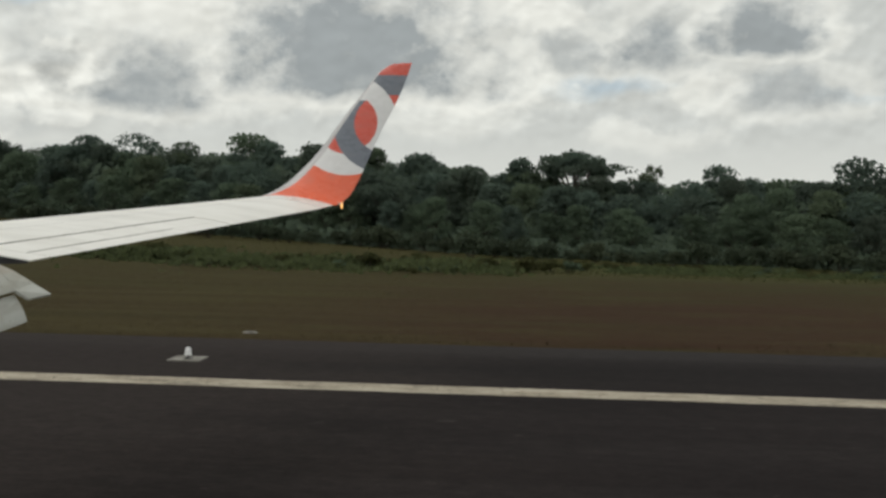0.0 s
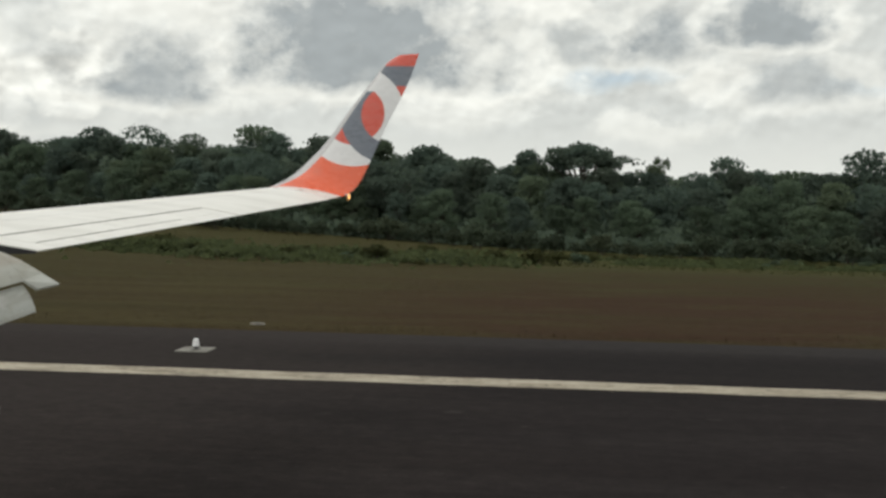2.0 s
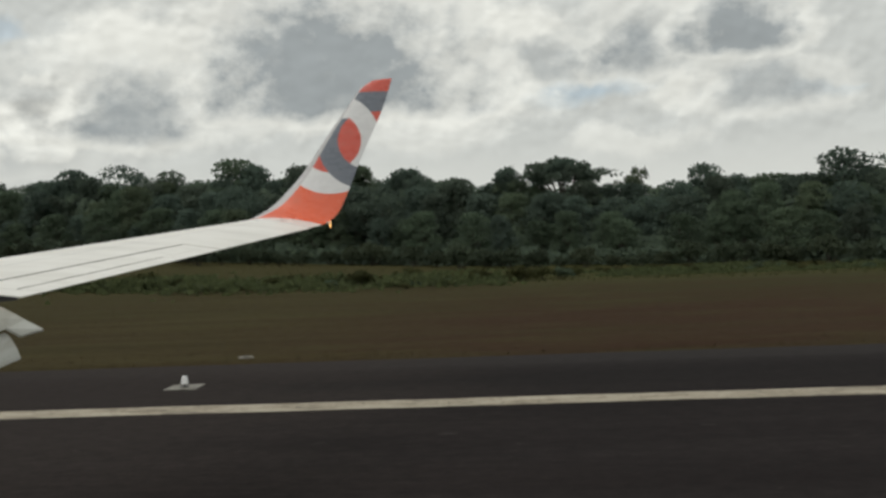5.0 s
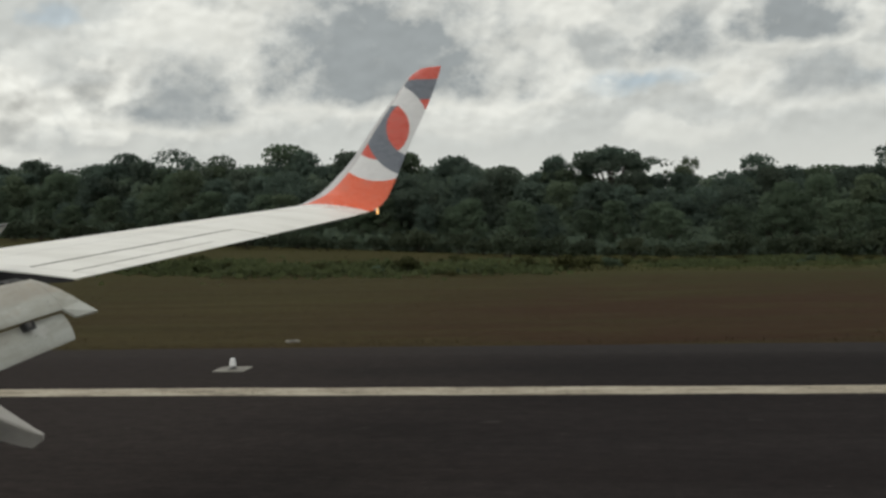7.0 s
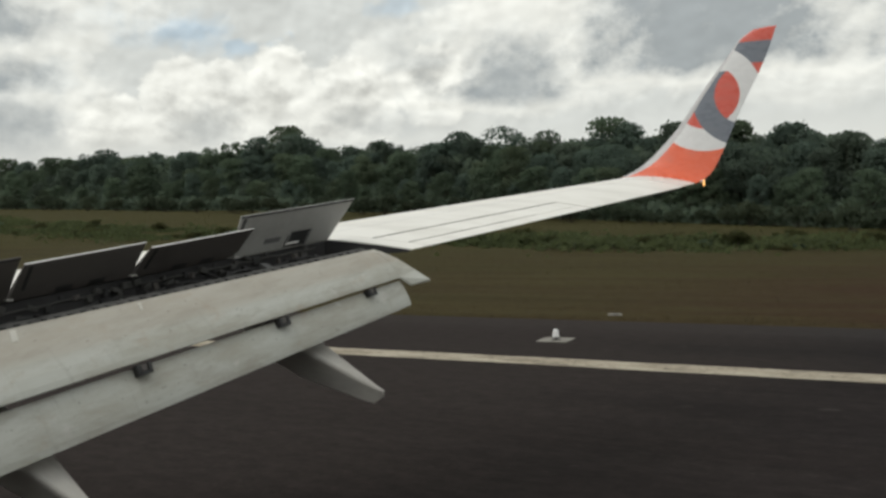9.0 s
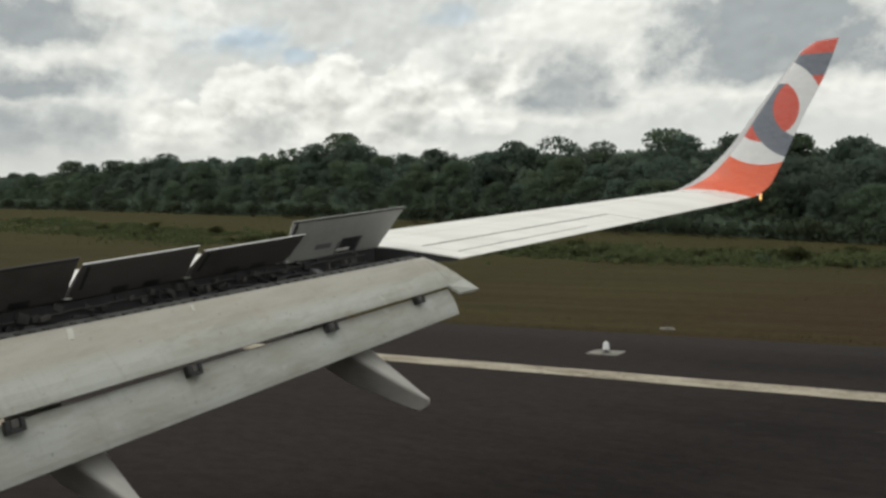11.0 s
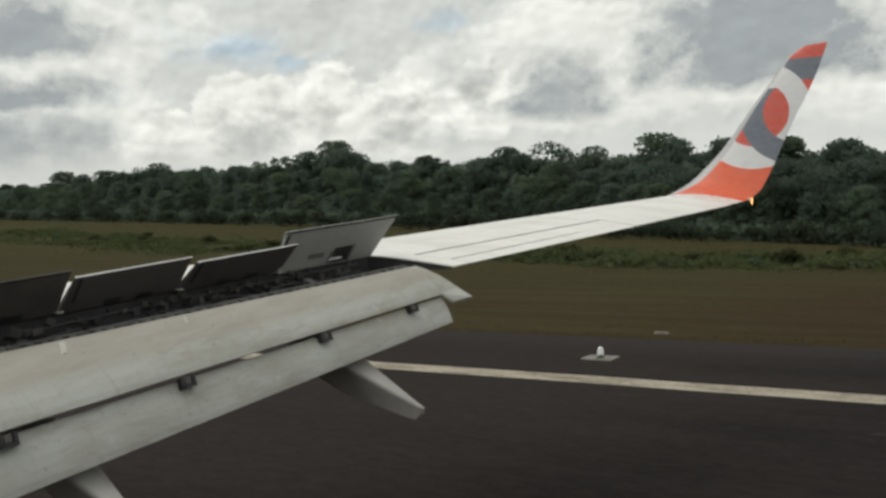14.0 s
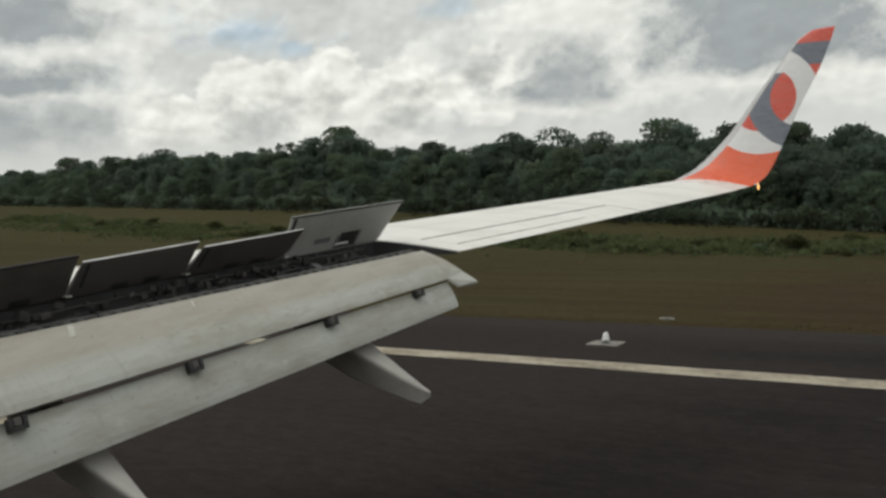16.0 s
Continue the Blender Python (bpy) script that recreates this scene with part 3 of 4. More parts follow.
def edge_light(x, y):
    """Elevated runway edge lamp on a square concrete pad."""
    root = new("runway_edge_light")
    root.location = (x, y, 0.004)
    root.scale = (0.8, 0.8, 0.62)
    bm = bmesh.new()
    box(bm, (-0.55, -0.5, 0), (0.55, 0.5, 0.05))
    part("concrete_pad", bevelled(bm, 0.02), CONCRETE, root, "cracked pale concrete pad")
    bm = bmesh.new()
    tube(bm, (0, 0, 0.045), (0, 0, 0.08), 0.16, 14)
    part("base_plate", bm, DARK_METAL, root)
    bm = bmesh.new()
    tube(bm, (0, 0, 0.07), (0, 0, 0.20), 0.035, 10)
    part("stem", bm, DARK_METAL, root)
    bm = bmesh.new()
    tube(bm, (0, 0, 0.18), (0, 0, 0.44), 0.125, 14, 0.095)
    part("housing", bevelled(bm, 0.012), LAMP_WHITE, root, "white lamp housing")
    bm = bmesh.new()
    bmesh.ops.create_uvsphere(bm, u_segments=14, v_segments=8, radius=0.088, matrix=Matrix.Translation((0, 0, 0.44)))
    part("lens", bm, LAMP_WHITE, root, smooth=True)
    tagged(root, "white runway edge lamp on a pale concrete pad", "runway light")


edge_light(-8.55, 23.6)


def cable_pit(x, y):
    """Small broken concrete cover set in the grass behind a lamp."""
    root = new("cable_pit_cover")
    root.location = (x, y, 0.02)
    root.scale = (0.75, 0.75, 0.8)
    rng = random.Random(6)
    ring = [(0.34 * math.cos(k * math.tau / 11) * rng.uniform(0.75, 1.1), 0.24 * math.sin(k * math.tau / 11) * rng.uniform(0.75, 1.1)) for k in range(11)]
    part("slab", loft([[(p, q, 0.0) for p, q in ring], [(p * 0.97, q * 0.97, 0.07) for p, q in ring], [(p * 0.9, q * 0.9, 0.085) for p, q in ring]]), CONCRETE, root, "broken pale concrete slab")
    bm = bmesh.new()
    box(bm, (-0.12, -0.09, 0.083), (0.12, 0.09, 0.094))
    part("lid", bevelled(bm, 0.003, 1), DARK_METAL, root, "dull steel lid")
    tagged(root, "broken pale concrete cover in short dry grass", "cable pit")


cable_pit(-8.4, 28.95)


# ---- the wing ----
def te(y):
    return -4.92 + 0.286 * (y - 8.88), 3.414 + 0.1058 * (y - 8.88)


def le_x(y):
    return -4.55 - 0.534 * (15.2 - y)


def upper(y, s):
    """A point of the upper skin: s runs from the nose (0) to the trailing edge (1)."""
    xt, zt = te(y)
    xl = le_x(y)
    crest = CREST + 0.03 * smooth(9.4 - y, 0, 2.5)
    h = 1.0 - ((s - 0.24) / 0.76) ** 2 if s > 0.24 else math.sqrt(max(0.0, 1 - ((0.24 - s) / 0.24) ** 2)) * 1.1 - 0.1
    return Vector((xl + (xt - xl) * s, y, zt + crest * h))


def lower(y, s):
    xt, zt = te(y)
    c = xt - le_x(y)
    p = upper(y, s)
    thick = 0.115 * c * (1.35 * math.sqrt(max(s, 0)) if s < 0.3 else 0.74 * (1 - ((s - 0.3) / 0.7) ** 1.6)) + 0.012
    return Vector((p.x, y, p.z - thick))


CREST = 0.165
STEPS = (0, 0.012, 0.035, 0.07, 0.12, 0.19, 0.27, 0.36, 0.46, 0.56, 0.66, 0.75, 0.83, 0.90, 0.96, 1.0)


def wing_slab(y0, y1, s0, s1, ny):
    ss = [s0] + [s for s in STEPS if s0 + 0.004 < s < s1 - 0.004] + [s1]
    rings = []
    for k in range(ny + 1):
        y = y0 + (y1 - y0) * k / ny
        rings.append([upper(y, s) for s in ss] + [lower(y, s) for s in reversed(ss) if s > 0.001])
    return loft(rings)


HINGE_OUT, HINGE_SLOPE = Vector((-6.08, 8.9, 3.53)), 0.27


def hinge(y):
    """Spoiler hinge line on the upper skin."""
    x = HINGE_OUT.x + HINGE_SLOPE * (y - HINGE_OUT.y)
    xt, xl = te(y)[0], le_x(y)
    return upper(y, (x - xl) / (xt - xl))


def hinge_s(y):
    x = HINGE_OUT.x + HINGE_SLOPE * (y - HINGE_OUT.y)
    return (x - le_x(y)) / (te(y)[0] - le_x(y))


wing = new("airliner")
tagged(wing, "white airliner with raised spoilers, lowered flaps and orange winglet", "airplane")


def build_fuselage():
    """The plain cabin tube that the wing grows out of, open where the window is."""
    cy, cz, r = -1.64, 3.62, 1.88
    xs = [-18.0, -10.0, -6.0, -3.0, -1.2, -0.52, 0.22, 1.2, 3.0, 6.0, 15.0]
    angs = [-90 + 7.5 * k for k in range(49)]
    verts, faces = [], []
    for rr in (r, r - 0.06):
        for x in xs:
            for a in angs[:-1]:
                verts.append((x, cy + rr * math.cos(radians(a)), cz + rr * math.sin(radians(a))))
    n, m_ = len(angs) - 1, len(xs)
    for i in range(m_ - 1):
        for k in range(n):
            mid = angs[k] + 3.75
            if xs[i] == -0.52 and 0 < mid < 22.5:
                continue
            j = (k + 1) % n
            o = m_ * n
            faces.append((i * n + k, i * n + j, (i + 1) * n + j, (i + 1) * n + k))
            faces.append((o + i * n + k, o + (i + 1) * n + k, o + (i + 1) * n + j, o + i * n + j))
    for k in range(n):
        j = (k + 1) % n
        o = m_ * n
        faces.append((k, o + k, o + j, j))
        e = (m_ - 1) * n
        faces.append((e + k, e + j, o + e + j, o + e + k))
    mesh_object("fuselage", verts, faces, LAMP_WHITE, wing, "plain white fuselage tube", smooth=True)


build_fuselage()


def build_wing_box():
    # inboard box with a straight cut at the spoiler hinge line
    rings = []
    for k in range(25):
        y = 0.35 + (8.9 - 0.35) * k / 24
        sh = hinge_s(y) - 0.004
        ss = [s for s in STEPS if s < sh - 0.02] + [sh]
        while len(ss) < 11:
            ss.insert(-1, 0.5 * (ss[-2] + ss[-1]))
        ss = ss[:10] + [sh] if len(ss) > 11 else ss
        rings.append([upper(y, s) for s in ss] + [lower(y, s) for s in reversed(ss) if s > 0.001])
    part("inboard_wing_box", loft(rings), WING_PAINT, wing, smooth=False)
    part("outboard_wing_skin", wing_slab(8.905, 9.16, 0, 1, 2), WING_PAINT, wing)
    part("aileron_bay_skin", wing_slab(9.165, 12.44, 0, 0.742, 12), WING_PAINT, wing)
    part("wing_tip_skin", wing_slab(12.445, 15.0, 0, 1, 9), WING_PAINT, wing)


build_wing_box()


def build_aileron():
    rings = []
    for k in range(11):
        y = 9.185 + (12.42 - 9.185) * k / 10
        ss = (0.749, 0.80, 0.86, 0.905)
        rings.append([upper(y, s) - Vector((0, 0, 0.004)) for s in ss] + [lower(y, s) for s in reversed(ss)])
    aileron = part("aileron", loft(rings), WING_PAINT, wing, "white aileron with dark hinge gap")
    rings = []
    for k in range(9):
        y = 9.185 + (11.5 - 9.185) * k / 8
        ss = (0.910, 0.95, 1.0)
        rings.append([upper(y, s) - Vector((0, 0, 0.004)) for s in ss] + [lower(y, s) for s in reversed(ss)])
    part("trim_tab", loft(rings), WING_PAINT, aileron)
    rings = []
    for k in range(5):
        y = 11.51 + (12.42 - 11.51) * k / 4
        ss = (0.909, 0.95, 1.0)
        rings.append([upper(y, s) - Vector((0, 0, 0.004)) for s in ss] + [lower(y, s) for s in reversed(ss)])
    part("aileron_trailing_edge", loft(rings), WING_PAINT, aileron)
    # dark, grimy seals over the hinge gaps, uneven along the span
    rng = random.Random(4)

    def seal(y0, y1, s0, s1, n, mat, label):
        rings = []
        for k in range(n + 1):
            y = y0 + (y1 - y0) * k / n
            p, q = s0 - rng.uniform(0, 0.0015), s1 + rng.choice((0, 0, 0, 0.001, 0.003, 0.005))
            rings.append([upper(y, p) + Vector((0, 0, 0.003)), upper(y, q) + Vector((0, 0, 0.003)), upper(y, q) - Vector((0, 0, 0.03)), upper(y, p) - Vector((0, 0, 0.03))])
        part("hinge_seal", loft(rings), mat, aileron, label)

    seal(9.17, 12.43, 0.7425, 0.7465, 60, SEAL_GRIME, "grimy dark hinge seal")
    seal(9.19, 11.49, 0.9074, 0.9076, 40, SEAL_FADED, "faded grey tab seal")


build_aileron()


def build_winglet():
    st = [((-4.657, 15.004, 4.06), (-3.17, 15.004, 4.062)), ((-4.36, 15.33, 4.19), (-3.08, 15.33, 4.10)), ((-3.98, 15.60, 4.45), (-2.97, 15.60, 4.155)),
          ((-3.70, 15.77, 4.74), (-2.80, 15.78, 4.33)), ((-3.40, 15.92, 5.11), (-2.62, 15.94, 4.74)), ((-2.97, 16.10, 5.77), (-2.37, 16.10, 5.38)),
          ((-2.57, 16.26, 6.34), (-2.06, 16.23, 6.05)), ((-2.41, 16.31, 6.57), (-1.91, 16.30, 6.45)), ((-2.20, 16.35, 6.71), (-1.82, 16.35, 6.745))]
    # Catmull-Rom through the stations
    def cr(p, t):
        i = min(int(t), len(p) - 2)
        u = t - i
        q = [Vector(p[max(0, min(len(p) - 1, i + k))]) for k in (-1, 0, 1, 2)]
        return 0.5 * (2 * q[1] + (q[2] - q[0]) * u + (2 * q[0] - 5 * q[1] + 4 * q[2] - q[3]) * u * u + (3 * q[1] - q[0] - 3 * q[2] + q[3]) * u ** 3)
    L, T = [a for a, c in st], [c for a, c in st]
    n = 40
    rings, nose = [], []
    ss = (0, 0.02, 0.06, 0.12, 0.2, 0.35, 0.5, 0.65, 0.8, 0.92, 0.975, 0.993, 1.0)
    for k in range(n + 1):
        t = (len(st) - 1) * k / n
        a, c = cr(L, t), cr(T, t)
        d = cr(T, min(t + 0.05, len(st) - 1)) - cr(T, max(t - 0.05, 0))
        nrm = (c - a).cross(d).normalized()
        if nrm.y > 0 or (abs(nrm.y) < 0.05 and nrm.z < 0):
            nrm = -nrm
        ch = (c - a).length
        th = (0.052 + 0.060 * (1 - smooth(t, 0, 2.2))) * ch
        prof = lambda s: th * (2.6 * math.sqrt(s) * (1 - s) + 0.05 * (1 - s)) + 0.002
        rings.append([a.lerp(c, s) + nrm * prof(s) for s in ss] + [a.lerp(c, s) - nrm * prof(s) for s in reversed(ss[1:-1])])
    bm = loft(rings)
    ob = part("winglet", bm, WINGLET_PAINT, wing, "white winglet with orange root and grey and orange discs", smooth=True)
    m = len(rings[0])
    at = ob.data.attributes.new("nose", "FLOAT", "POINT")
    vals = []
    for k in range(n + 1):
        for i in range(m):
            s = ss[i] if i < len(ss) else ss[len(ss) - 2 - (i - len(ss))]
            vals.append(s if k > 4 else 1.0)
    at.data.foreach_set("value", vals)
    # position light and its little fairing at the trailing edge
    bm = bmesh.new()
    tube(bm, (-2.99, 15.60, 4.15), (-2.92, 15.60, 4.145), 0.022, 10, 0.016)
    lamp = part("position_light", bm, BARE_METAL, wing)
    bm = bmesh.new()
    bmesh.ops.create_uvsphere(bm, u_segments=12, v_segments=8, radius=0.02, matrix=pose(-2.93, 15.6, 4.12) @ Matrix.Diagonal((0.8, 0.8, 3.0, 1)))
    part("lamp_lens", bm, NAV_GLOW, lamp, "lit amber-white lens", smooth=True)


build_winglet()


def line_pt(p, slope, y, dz=0.107):
    """A point on a swept spanwise line through p."""
    return Vector((p[0] + slope * (y - p[1]), y, p[2] + dz * (y - p[1])))


FLAP_A, FLAP_B, FLAP_C = (-5.314, 8.7, 3.426), (-4.945, 8.7, 3.118), (-4.842, 8.72, 2.803)


def flap_section(y):
    """Main flap: visible front edge, trailing edge; aft flap trailing edge."""
    a = line_pt(FLAP_A, 0.30, y, 0.1067)
    b = line_pt(FLAP_B, 0.25, y, 0.1418)
    c = line_pt(FLAP_C, 0.24, y, 0.1765)
    return a, b, c


def build_flaps():
    y0, y1 = 3.6, 8.68
    rings = []
    for k in range(19):
        y = y0 + (y1 - y0) * k / 18
        a, b, c = flap_section(y)
        d = b - a
        nrm = Vector((-d.z, 0, d.x)).normalized()
        ch = d.length
        top = [a + Vector((-0.16, 0, -0.20)) * ch / 0.48, a + Vector((-0.10, 0, -0.04)) * ch / 0.48] + [a + d * u + nrm * 0.085 * ch * (4 * u * (1 - u)) ** 0.8 for u in (0, 0.12, 0.28, 0.45, 0.62, 0.8, 0.93, 1.0)]
        bot = [b - nrm * 0.012] + [a + d * u - nrm * (0.02 + 0.17 * ch * (1 - u)) for u in (0.8, 0.5, 0.2)]
        rings.append(top + bot)
    flap = part("main_flap", loft(rings), FLAP_PAINT, wing, "grey lowered flap, scuffed and oil-stained", smooth=False)
    # two pale strips: glints of sky between the spoilers, painted on the flap
    for yc, u0, u1, half in ((4.88, 0.05, 0.27, 0.024), (5.94, 0.06, 0.23, 0.013)):
        rows = []
        for k in range(7):
            u = u0 + (u1 - u0) * k / 6
            row = []
            for y in (yc - half - 0.32 * (u - u0), yc + half - 0.32 * (u - u0)):
                p, q, _ = flap_section(y)
                d = q - p
                n = Vector((-d.z, 0, d.x)).normalized()
                s = p + d * u + n * 0.085 * d.length * (4 * u * (1 - u)) ** 0.8
                row.append((s + n * 0.004, s - n * 0.004))
            rows.append([row[0][0], row[1][0], row[1][1], row[0][1]])
        part("sealant_strip", loft(rows), GLINT_PALE, flap, "pale strip painted as a glint of sky")
    # outboard end of the main flap with its longer corner
    a, b, c = flap_section(8.685)
    d = b - a
    nrm = Vector((-d.z, 0, d.x)).normalized()
    swell = lambda u: a + d * u + nrm * 0.085 * d.length * (4 * u * (1 - u)) ** 0.8
    pts_in = [a, swell(0.2), swell(0.45), swell(0.72), b, Vector((-4.84, 8.74, 3.035))]
    pts_out = [Vector(p) for p in ((-5.33, 8.74, 3.43), (-5.21, 8.775, 3.388), (-5.06, 8.82, 3.316), (-4.94, 8.845, 3.242), (-4.86, 8.86, 3.187), (-4.68, 8.885, 3.077))]
    bm = bmesh.new()
    lift = Vector((-0.012, 0, -0.02))
    grid = [[bm.verts.new(p) for p in pts_in], [bm.verts.new(p) for p in pts_out]]
    under = [[bm.verts.new(p + lift) for p in pts_in], [bm.verts.new(p + lift) for p in pts_out]]
    for i in range(5):
        bm.faces.new((grid[0][i], grid[0][i + 1], grid[1][i + 1], grid[1][i]))
        bm.faces.new((under[0][i], under[1][i], under[1][i + 1], under[0][i + 1]))
        bm.faces.new((grid[1][i], grid[1][i + 1], under[1][i + 1], under[1][i]))
        bm.faces.new((grid[0][i + 1], grid[0][i], under[0][i], under[0][i + 1]))
    bm.faces.new((grid[0][5], grid[1][5], under[1][5], under[0][5]))
    bm.faces.new((grid[0][0], under[0][0], under[1][0], grid[1][0]))
    part("flap_end_cap", bm, FLAP_PAINT, flap)
    # thin dark seal strip under the main flap's trailing edge, and the aft flap
    rings = []
    for k in range(19):
        y = y0 + (8.715 - y0) * k / 18
        a, b, c = flap_section(y)
        g = (b - a).length / 0.48
        s = b + Vector((-0.045, 0, -0.045)) * g
        d = c - s
        nrm = Vector((-d.z, 0, d.x)).normalized()
        ch = d.length
        top = [s + d * u + nrm * 0.07 * ch * (4 * u * (1 - u)) ** 0.8 for u in (0, 0.07, 0.18, 0.32, 0.5, 0.7, 0.88, 1.0)]
        bot = [c - nrm * 0.010] + [s + d * u - nrm * (0.012 + 0.14 * ch * (1 - u)) for u in (0.7, 0.35, 0.05)]
        rings.append(top + bot)
    aft = part("aft_flap", loft(rings), FLAP_PAINT, wing, "grey aft flap hanging below the main flap")
    # hinge links sitting in notches of the aft flap
    for y in (8.21, 7.04, 5.57, 4.12):
        a, b, c = flap_section(y)
        g = (b - a).length / 0.48
        d = (c - b).normalized()
        side = Vector((0.25, 1, 0.14)).normalized()
        out = side.cross(d).normalized()
        if out.x < 0:
            out = -out
        fr = Matrix((( *side, ), ( *d, ), ( *out, ))).transposed().to_4x4()
        bm = bmesh.new()
        w, h = 0.054 * g ** 0.6, 0.05 * g ** 0.6
        base = Matrix.Translation(b + d * 0.045 * g + out * 0.005) @ fr
        for lo, hi in (((-w, -h * 0.6, -0.05), (-w * 0.55, h * 0.8, 0.035)), ((w * 0.55, -h * 0.6, -0.05), (w, h * 0.8, 0.035)), ((-w, h * 0.5, -0.05), (w, h, 0.035))):
            box(bm, lo, hi, base)
        br = part("hinge_bracket", bm, DARK_METAL, wing, "dark steel flap hinge bracket")
        bm = bmesh.new()
        box(bm, (-w * 0.42, -h * 0.5, -0.05), (w * 0.42, h * 0.45, 0.028), base)
        part("hinge_link", bevelled(bm, 0.006), SPOILER_BROWN, br)


build_flaps()


def build_cove():
    """The open bay between spoiler hinges and flap: spar wall, ribs, pipes and rows of fasteners."""
    rings = []
    for k in range(21):
        y = 3.6 + (8.88 - 3.6) * k / 20
        h = hinge(y)
        a, b, c = flap_section(min(y, 8.7))
        rings.append([h + Vector((0.006, 0, -0.004 + 0.045 * (1 - smooth(y, 6.9, 7.6)))), h + Vector((0.02, 0, -0.34)), Vector((a.x - 0.16, y, a.z - 0.32)), Vector((a.x - 0.16, y, a.z - 0.38)), h + Vector((-0.06, 0, -0.46)), h + Vector((-0.06, 0, -0.03 + 0.04 * (1 - smooth(y, 6.9, 7.6))))])
    cove = part("wing_cove", loft(rings), COVE, wing, "dark bay under the spoilers")
    # thin dark plate laid over the wing's white end wall
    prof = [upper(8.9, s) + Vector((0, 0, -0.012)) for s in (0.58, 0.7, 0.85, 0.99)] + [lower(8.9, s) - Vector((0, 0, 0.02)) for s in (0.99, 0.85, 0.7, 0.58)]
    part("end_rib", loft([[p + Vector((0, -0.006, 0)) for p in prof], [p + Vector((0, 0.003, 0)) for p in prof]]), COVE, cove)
    rng = random.Random(12)
    y = 3.8
    while y < 8.75:
        h = hinge(y)
        a, b, c = flap_section(min(y, 8.7))
        t = 0.018
        dip = rng.uniform(0.02, 0.10)
        prof = [h + Vector((0.0, 0, -0.08 - dip)), h + Vector((0.22, 0, -0.15 - dip)), Vector((a.x - 0.14, y, a.z - 0.14 - dip)), Vector((a.x - 0.14, y, a.z - 0.28)), h + Vector((0.03, 0, -0.28))]
        bm2 = loft([[p + Vector((0, -t, 0)) for p in prof], [p + Vector((0, t, 0)) for p in prof]])
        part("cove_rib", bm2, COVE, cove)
        y += rng.choice((0.17, 0.26, 0.34, 0.55))
    for dx, dz, r in ((0.10, -0.16, 0.016), (0.20, -0.20, 0.022), (0.30, -0.17, 0.013)):
        rings = []
        for k in range(33):
            c = hinge(3.7 + 5.0 * k / 32) + Vector((dx, 0, dz + 0.02 * math.sin(1.3 * k)))
            rings.append([c + Vector((r * math.cos(q * math.tau / 6), 0, r * math.sin(q * math.tau / 6))) for q in range(6)])
        bm = loft(rings)
        part("hydraulic_pipe", bm, DARK_METAL, cove)
    # clips, boxes and looms on the spar wall under the spoilers
    y = 3.9
    while y < 8.7:
        h = hinge(y)
        w, t = rng.uniform(0.015, 0.06), rng.uniform(0.015, 0.05)
        bm = bmesh.new()
        box(bm, (0.0, -w, -t), (rng.uniform(0.02, 0.06), w, t), Matrix.Translation(h + Vector((0.012, 0, -rng.uniform(0.03, 0.15)))) @ pose(0, 0, 0, rng.uniform(-25, 25), 0, 0))
        part("spar_clip", bevelled(bm, 0.004, 1), rng.choice((DARK_METAL, COVE, COVE_EDGE, COVE_EDGE, COVE_EDGE, SPOILER_BROWN)), cove)
        y += rng.uniform(0.04, 0.16)
    rings = []
    for k in range(49):
        c = hinge(3.8 + 4.9 * k / 48) + Vector((0.035 + 0.006 * math.sin(2.1 * k), 0, -0.075 + 0.007 * math.sin(1.7 * k)))
        rings.append([c + Vector((0.011 * math.cos(q * math.tau / 6), 0, 0.011 * math.sin(q * math.tau / 6))) for q in range(6)])
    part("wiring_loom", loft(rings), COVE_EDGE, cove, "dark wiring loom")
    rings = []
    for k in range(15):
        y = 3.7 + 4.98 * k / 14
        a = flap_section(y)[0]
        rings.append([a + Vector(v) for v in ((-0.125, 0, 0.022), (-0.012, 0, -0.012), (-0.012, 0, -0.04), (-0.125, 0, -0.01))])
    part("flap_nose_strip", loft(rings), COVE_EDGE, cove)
    # row of small lugs along the flap's front edge
    for k in range(44):
        y = 3.9 + k * 0.108
        a, b, c = flap_section(y)
        bm = bmesh.new()
        box(bm, (a.x - rng.uniform(0.08, 0.11), y - 0.022, a.z - 0.03), (a.x - 0.045, y + 0.022, a.z + rng.uniform(0.004, 0.016)))
        part("seal_lug", bm, RUBBER if k % 4 else DARK_METAL, cove)
    for y in (8.3, 7.9, 7.4, 6.8, 6.1, 5.5, 4.9, 4.4):
        h = hinge(y)
        bm = bmesh.new()
        box(bm, (-0.07, -0.05, -0.05), (0.09, 0.05, 0.04), Matrix.Translation(h + Vector((0.16, 0, -0.17))) @ pose(0, 0, 0, rng.uniform(-20, 20), rng.uniform(-25, 25), rng.uniform(-30, 30)))
        part("actuator_fitting", bevelled(bm, 0.008), rng.choice((DARK_METAL, COVE, COVE, SPOILER_SHADE)), cove)


build_cove()


